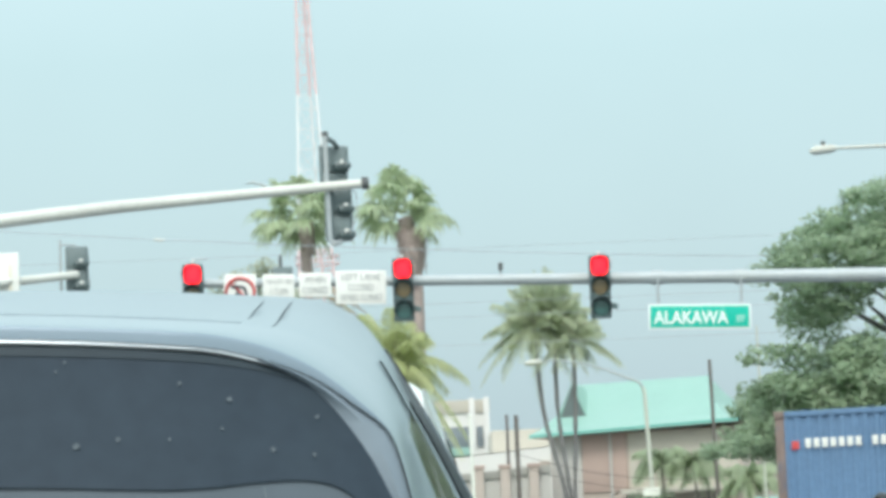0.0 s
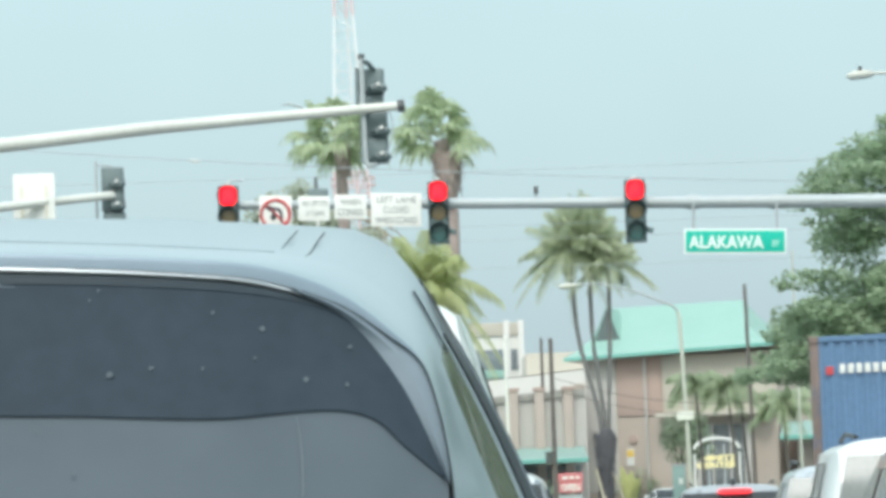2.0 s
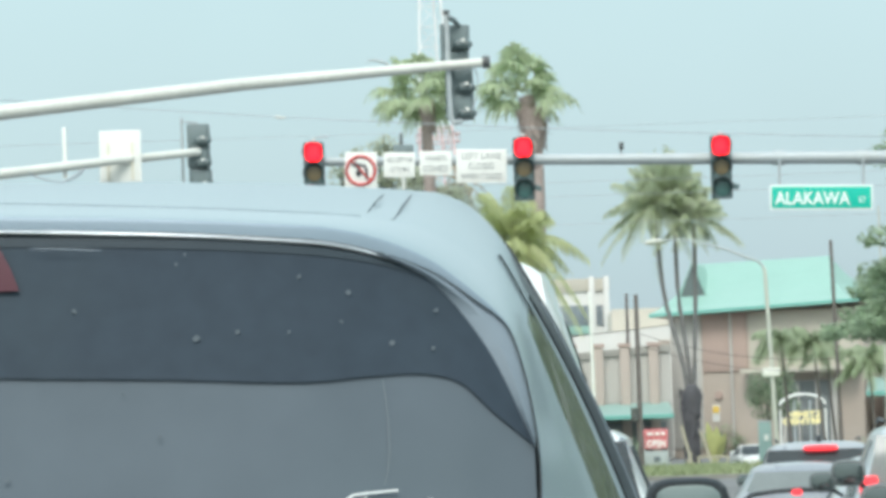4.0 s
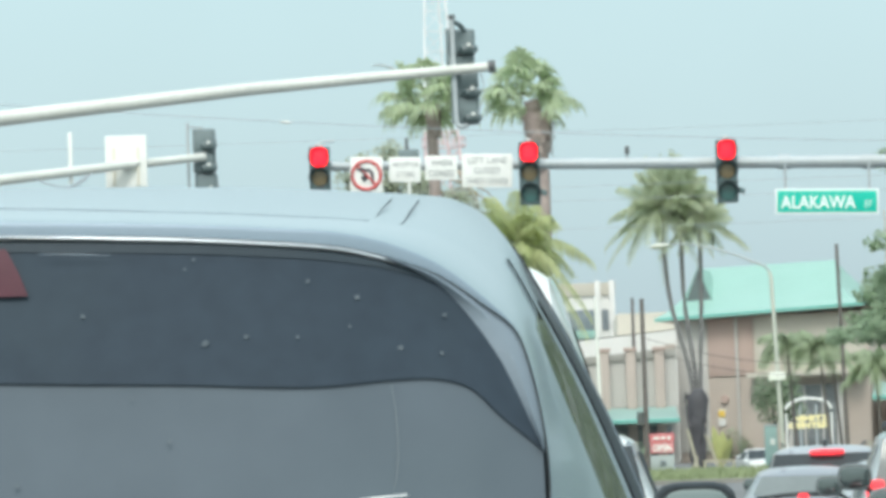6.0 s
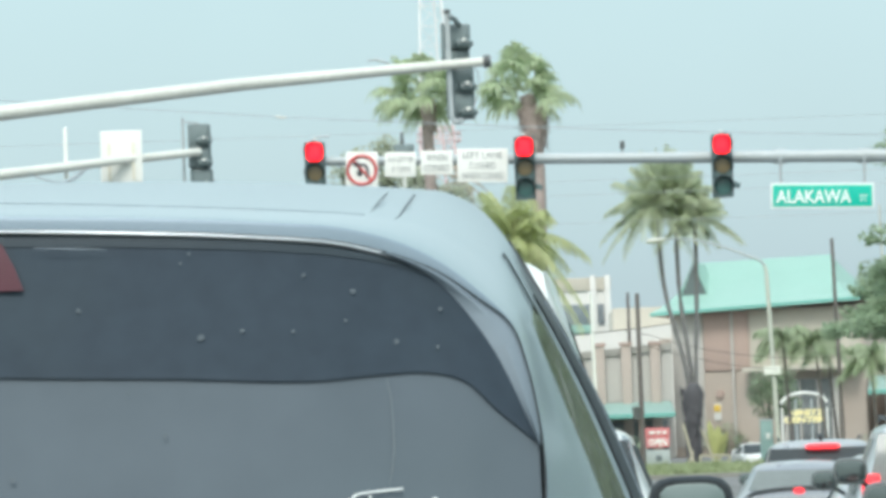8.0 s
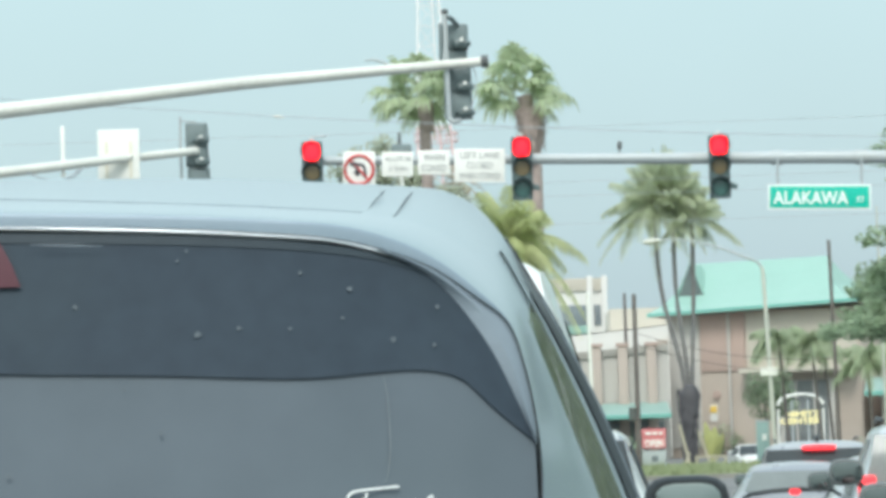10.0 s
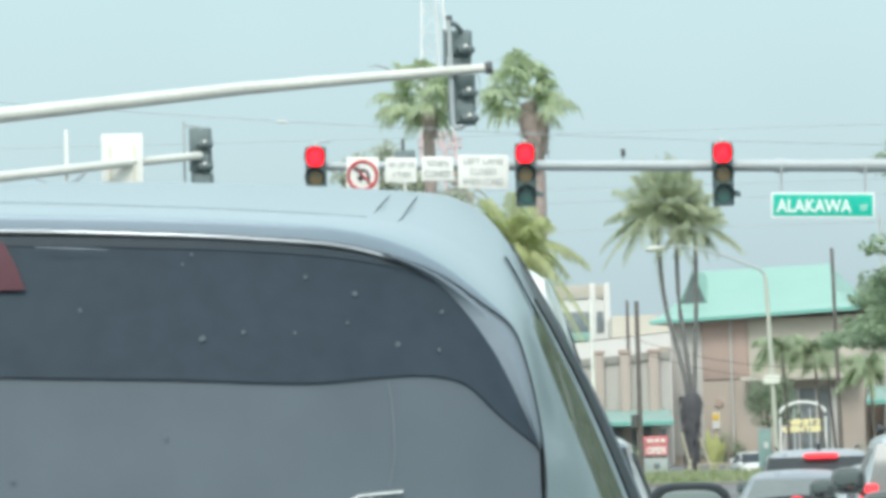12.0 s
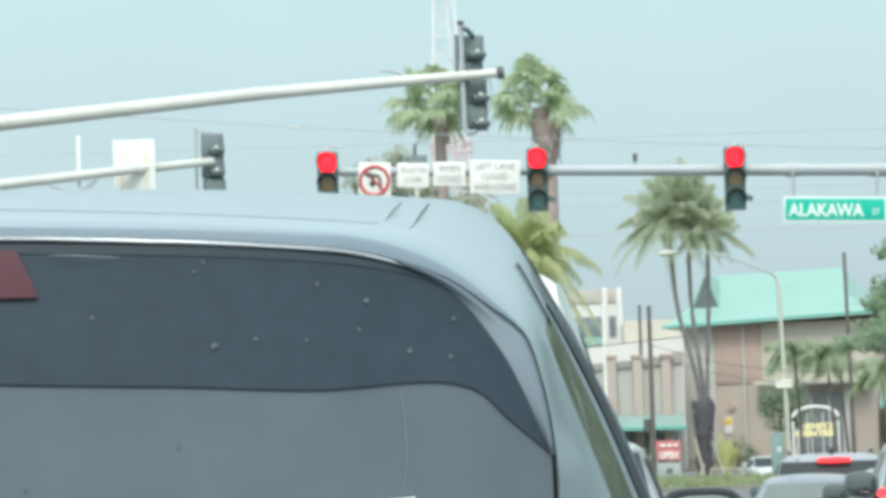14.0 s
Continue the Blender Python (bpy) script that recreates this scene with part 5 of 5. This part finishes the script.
for x in (3.5, 4.9, 6.05, 7.25, 8.4, 9.65):
    pier = part("pier", box((.42, .4, 5.0), (x, -.25, 2.5), bev=0.03), "pier", lwing, "brown stucco pier")
    part("pier_cap", box((.56, .52, .16), (x, -.25, 5.06), bev=0.03), "brown_dark", pier)
part("awning", skin([[(-2, -3.4, 1.98), (10.3, -3.4, 1.98)], [(-2, -1.6, 2.27), (10.3, -1.6, 2.27)], [(-2, -.1, 2.53), (10.3, -.1, 2.53)]]), "awning", lwing, "turquoise sloped awning")
part("awning_edge", box((12.3, .06, .18), (4.15, -3.43, 1.9), bev=0.01), "turq_dark", lwing)
part("shop_window", box((12, .1, 1.5), (4.1, -.35, .95), bev=0.01), "shop_glass", lwing, "dark shop windows in shade")
for x in (2.0, 4.2, 6.5, 8.8):
    part("awning_post", tube([(x, -3.3, 0), (x, -3.3, 1.95)], .06, 8), "brown_dark", lwing)

vault = thing("white_roof_hall", "long white-roofed hall behind the shops", "building", at=(-6, 150, ground_z(150)))
prof = [(15 * u, 5.5 + .95 * u ** 1.6) for u in (k / 12 for k in range(13))]
part("wall", skin([[(x, 0, 0) for x, z in prof], [(x, 0, z) for x, z in prof], [(x, 10, z) for x, z in prof], [(x, 10, 0) for x, z in prof]]), "white_roof", vault, "bright white sloping front", smooth=False)
part("roof", skin([[(x, y, z + .05) for x, z in prof] for y in (.15, 5, 9.9)]), "white_roof", vault, "bright white curved roof")
part("end_wall", box((3.0, 8, 7.2), (11.8, 6, 3.6), bev=0.02), "beige", vault, "cream end wall")
part("vent", box((.5, .2, .35), (12.7, -.2, 5.4), bev=0.03), "brown", vault)

office = thing("office_block", "pale grey office block with dark windows", "building", at=(-2.0, 170, ground_z(170)))
part("wall", box((6.7, 8, 9.6), (3.35, 4, 4.8), bev=0.02), "white_wall", office)
part("parapet", box((6.8, 8.2, .7), (3.35, 4, 9.25), bev=0.02), "beige", office)
for z in (4.4, 7.6):
    for x0, x1 in ((.5, 2.9), (3.0, 5.58), (6.0, 6.35)):
        part("window", box((x1 - x0, .1, 1.1), ((x0 + x1) / 2, -.03, z), bev=0.01), "far_window", office)
for x in (5.79, 6.57):
    part("column", box((.3, .34, 9.7), (x, -.1, 4.85), bev=0.02), "white_wall", office, "white facade column")
part("canopy", box((4.0, 1.2, .45), (3.6, -.8, 6.78), bev=0.02), "turq", office, "turquoise canopy")

# ---- street furniture beyond the junction ----
pylon = thing("arch_sign", "arched entrance sign with yellow capital letters", "sign", at=(11.38, 130, ground_z(130)))
arch_pts = [(.93 * math.sin(a), 0, 2.0 + .45 * math.cos(a) + .15) for a in (math.radians(d) for d in range(-88, 89, 11))]
part("arch", tube(arch_pts, .062, 8), "sign_white", pylon, "white arch bar")
for x in (-.93, -.35, .3, .93):
    part("post", tube([(x, 0, 0), (x, 0, 2.0 if abs(x) > .5 else 2.35)], .045, 8), "sign_white" if abs(x) > .5 else "galv", pylon)
lettering("letters", "NIMITZ", .32, (.08, -.1, 1.79), "yellow", pylon, 1.5, depth=.02, bold=.02)
lettering("letters", "CENTER", .32, (.0, -.1, 1.50), "yellow", pylon, 1.72, depth=.02, bold=.02)
opens = thing("open_sign", "red and white roadside banner sign", "sign", at=(4.58, 112, ground_z(112)))
part("red_panel", box((.86, .05, .32), (0, 0, 1.27), bev=0.005), "red_sign", opens)
part("banner", box((.82, .05, .36), (0, 0, .92), bev=0.005), "red_sign", opens)
lettering("letters", "OPEN", .34, (0, -.03, .92), "white_ink", opens, .66, bold=.012)
for a, b in ((-.3, -.1), (-.04, .12), (.18, .32)):
    part("text_bar", box((b - a, .01, .1), ((a + b) / 2, -.032, 1.27), bev=0.002), "white_ink", opens)
part("lower_board", box((.8, .05, .55), (0, .02, .38), bev=0.005), "galv", opens)
part("board_mark", box((.22, .01, .2), (.02, -.012, .36), bev=0.004), "far_window", opens)
for sx in (-.4, .4):
    part("leg", box((.05, .05, 1.4), (sx, .05, .7), bev=0.005), "galv", opens)
tb = thing("utility_cabinet", "pale teal utility cabinet by the lamp post", "cabinet", at=(8.85, 117.5, ground_z(117)))
part("body", box((.46, .35, 1.78), (0, 0, .89), bev=0.02), "teal_box", tb)
part("cap", box((.5, .39, .06), (0, 0, 1.81), bev=0.01), "galv", tb)
part("plate", box((.16, .02, .22), (.04, -.18, 1.2), bev=0.004), "sign_back", tb, "small pale plate")
bl = thing("bollard", "yellow painted steel bollard", "bollard", at=(13.6, 126, ground_z(126)))
part("post", tube([(0, 0, 0), (0, 0, .9), (0, 0, 1.0)], [.11, .11, .05], 12), "yellow_paint", bl)
part("bands", tube([(0, 0, .6), (0, 0, .7)], .115, 12), "sign_white", bl)


def wood_pole(x, y, z, r=.14, lean=0.0, arms=True):
    t = thing("utility_pole", "weathered dark wooden utility pole", "pole", "utility poles", (x, y, ground_z(y)))
    h = z - ground_z(y)
    part("pole", tube([(0, 0, 0), (lean * .5, 0, h * .5), (lean, 0, h)], [r, r * .9, r * .75], 10), "wood_pole", t)
    if arms:
        if r > .14:
            part("crossarm", box((.5, .08, .08), (lean, 0, h - .25), bev=0.01), "wood_pole", t)
        part("drum", tube([(-.18, -.12, 1.75), (-.18, -.12, 2.2)], .14, 12), "dark_cap", t)
    return t


wood_pole(3.98, 110, 6.35, .095)
wood_pole(10.95, 110, 8.02, .075, -.12, False)
wood_pole(4.98, 150, 8.2, .09, 0, False)
wpole = thing("flag_pole", "slender white flag pole by the shops", "pole", at=(2.42, 110, ground_z(110)))
part("pole", tube([(0, 0, 0), (-.05, 0, 6.2)], [.075, .05], 10), "sign_white", wpole)
part("cap", tube([(-.05, 0, 6.2), (-.05, 0, 6.28)], [.07, .03], 10), "sign_white", wpole)
lamp = thing("street_lamp", "tall pale street lamp with a long curved arm", "street lamp", "street lamps", (8.87, 112, ground_z(112)))
run = spline([(x * .9333, 0, z * .9486) for x, z in ((0, 0), (-.1, 3.5), (-.2, 6.6), (-.24, 7.3), (-.42, 7.6), (-.8, 7.78), (-1.9, 8.22), (-3.2, 8.53), (-4.15, 8.55))], 40)
part("pole", tube(run[:17], [.085 - .0014 * k for k in range(17)], 10), "lamp_pole", lamp)
part("arm", tube(run[16:], [.052 - .001 * k for k in range(24)], 10), "galv", lamp, "thin grey lamp arm")
part("name_plate", box((.6, .03, .3), (-0.14, -.14, 3.53 - ground_z(112)), bev=0.008), "sign_back", lamp, "small pale plate on the post")
hd = part("lamp_head", tube([(-3.78, 0, 8.11), (-3.97, 0, 8.09), (-4.29, 0, 8.06), (-4.43, 0, 8.05)], [.05, .1, .11, .05], 10), "lamp_pole", lamp, "white lamp head")
part("photocell", tube([(-4.0, 0, 8.16), (-4.0, 0, 8.27)], .04, 8), "dark_cap", hd)
l2 = thing("street_lamp", "street lamp head on a thin horizontal arm", "street lamp", "street lamps", (16.5, 60, ground_z(60)))
part("pole", tube(spline([(0, 0, 0), (0, 0, 4), (0, 0, 8.2), (-.3, 0, 8.9), (-1.2, 0, 9.25), (-4.0, 0, 9.34), (-7.0, 0, 9.34), (-8.0, 0, 9.33)], 40), [.11 - .0021 * k for k in range(40)], 10), "lamp_pole", l2)
hd = part("lamp_head", tube([(-7.95, 0, 9.33), (-8.05, 0, 9.325), (-8.35, 0, 9.30), (-8.46, 0, 9.28)], [.05, .085, .09, .04], 10), "lamp_pole", l2, "white lamp head")
part("photocell", tube([(-8.2, 0, 9.38), (-8.2, 0, 9.47)], .04, 8), "dark_cap", hd)
l3 = thing("street_lamp", "far street lamp behind the fan palms", "street lamp", "street lamps", (-3.12, 110, ground_z(110)))
part("pole", tube(spline([(0, 0, 0), (0, 0, 7), (0, 0, 13.6), (-.2, 0, 14.1), (-.6, 0, 14.35), (-1.2, 0, 14.45)], 30), [.1 - .0025 * k for k in range(30)], 8), "lamp_pole", l3)
part("lamp_head", tube([(-1.15, 0, 14.44), (-1.4, 0, 14.6), (-1.75, 0, 14.7), (-2.05, 0, 14.68)], [.03, .045, .045, .02], 10), "galv", l3)
spole = thing("slender_pole", "thin pale metal pole rising through the trees", "pole", at=(11.45, 100, ground_z(100)))
part("pole", tube([(0, 0, 0), (-.05, 0, 8.3)], [.045, .03], 8), "lamp_pole", spole)
ts = thing("traffic_signal", "small dark far traffic signal on a post", "traffic light", at=(-2.9, 80, ground_z(80)))
part("post", tube([(0, 0, 0), (0, 0, 8.6)], [.1, .05], 10), "galv_old", ts)
part("housing", box((.5, .25, .5), (.02, 0, 8.75), bev=0.04), "housing_back", ts)
part("finial", tube([(-.03, 0, 9.0), (-.03, 0, 9.3)], [.05, .03], 8), "dark_cap", ts)


def cable(a, b, sag, r, grp, mt="wire"):
    t = thing("cable", "thin dark overhead cable", "cable", grp)
    part("strand", tube([Vector(a).lerp(Vector(b), k / 20) + Vector((0, 0, -sag * 4 * (k / 20) * (1 - k / 20))) for k in range(21)], r, 5), mt, t)


wood_pole(-45, 102, 13.0, .16)
wood_pole(50, 98, 12.5, .16)
for z, s in ((11.4, .3), (9.6, .25), (9.2, .3), (8.3, .3)):
    cable((-45, 102, z + .4), (50, 98, z), s, .009, "wires above the road")
cable((-45, 80, 15.2), (14, 80, 8.6), 1.1, .012, "wires above the road")
splice = thing("cable_splice", "small pale splice box on the overhead cable", "cable")
splice.matrix_basis = pose(-6.0, 80, 9.84)
part("sleeve", tube([(-.14, 0, .02), (-.1, 0, .012), (.1, 0, -.012), (.14, 0, -.02)], [.012, .034, .034, .012], 8), "galv_old", splice)
for z, zb in ((5.0, 3.9), (4.6, 3.5)):
    cable((3.98, 110, z), (10.9, 110, zb), .35, .012, "low wires by the shops", "wood_pole")


# ---- container lorry leaving the junction ----
def lorry():
    t = thing("container_lorry", "lorry with a long corrugated blue shipping container", "lorry", at=(6.86, 58.0, ground_z(58)), turn=-18)
    L, B, H, W = 13.7, 1.36, 2.9, 2.44
    bm = bmesh.new()
    for y, s in ((.0, 1), (W, -1)):
        xs, depth = [], []
        x = .16
        while x < L - .2:
            for dx, d in ((0, 0), (.07, 0), (.105, .036), (.175, .036), (.21, 0)):
                if dx < .21:
                    xs.append(x + dx)
                    depth.append(d)
            x += .28 - .07
        skin([[(a, y + s * (.02 + d), z) for a, d in zip(xs, depth)] for z in (B + .12, B + H - .1)], bm)
    part("side_panel", bm, "box_blue", t, "corrugated blue steel side", smooth=False)
    part("end_panel", box((.05, W - .1, H - .1), (.04, W / 2, B + H / 2), bev=0.01), "box_blue", t)
    part("front_panel", box((.05, W - .1, H - .1), (L - .04, W / 2, B + H / 2), bev=0.01), "box_blue", t)
    part("roof_panel", box((L - .1, W - .1, .04), (L / 2, W / 2, B + H - .04), bev=0.01), "box_blue", t)
    for y in (.05, W - .05):
        part("top_rail", box((L, .1, .1), (L / 2, y, B + H - .05), bev=0.012), "box_blue", t)
        part("bottom_rail", box((L, .1, .14), (L / 2, y, B + .07), bev=0.012), "box_blue", t)
        for x in (.08, L - .08):
            part("corner_post", box((.17, .12, H), (x, y, B + H / 2), bev=0.012), "box_rust", t, "rusted corner post")
            for z in (B + .06, B + H - .06):
                part("corner_casting", box((.19, .17, .13), (x, y, z), bev=0.015), "box_rust", t)
    for k in range(13):
        if k != 7:
            part("text_bar", box((.105, .006, .17), (.6 + .155 * k, -.004, B + H - .6), bev=0.001), "sign_back", t)
    part("emblem", box((.14, .006, .15), (.36, -.004, B + H - .63), bev=0.001), "red_ink", t)
    for x in (2.4, 2.7):
        part("stripe", box((.04, .006, 1.3), (x, -.004, B + 1.0), bev=0.001), "sign_back", t)
    part("chassis", box((L - .4, .8, .3), (L / 2, W / 2, B - .17), bev=0.03), "chassis", t)
    part("rear_bumper", box((.1, W - .3, .14), (.1, W / 2, .6), bev=0.02), "chassis", t)
    for x in (1.4, 2.7, L - 2.6, L - 1.3, L + 2.2):
        for y0, y1 in ((.05, .5), (W - .5, W - .05)):
            wh = part("wheel", tube([(x, y0, .5), (x, y0 + .03, .5), (x, y1 - .03, .5), (x, y1, .5)], [.45, .5, .5, .45], 24), "tyre", t)
            part("rim", tube([(x, y0 - .01, .5), (x, y0 + .04, .5)], [.28, .26], 18), "rim", wh)
    part("cab", box((2.2, 2.3, 2.3), (L + 1.7, W / 2, 1.85), bev=0.15), "white_paint", t)
    part("cab_window", box((.9, 2.32, .8), (L + 1.9, W / 2, 2.35), bev=0.05), "car_glass", t)
    part("bonnet", box((1.3, 1.7, 1.1), (L + 3.3, W / 2, 1.25), bev=0.15), "white_paint", t)
    part("frame", box((4.4, .8, .25), (L + 1.6, W / 2, .75), bev=0.03), "chassis", t)


lorry()
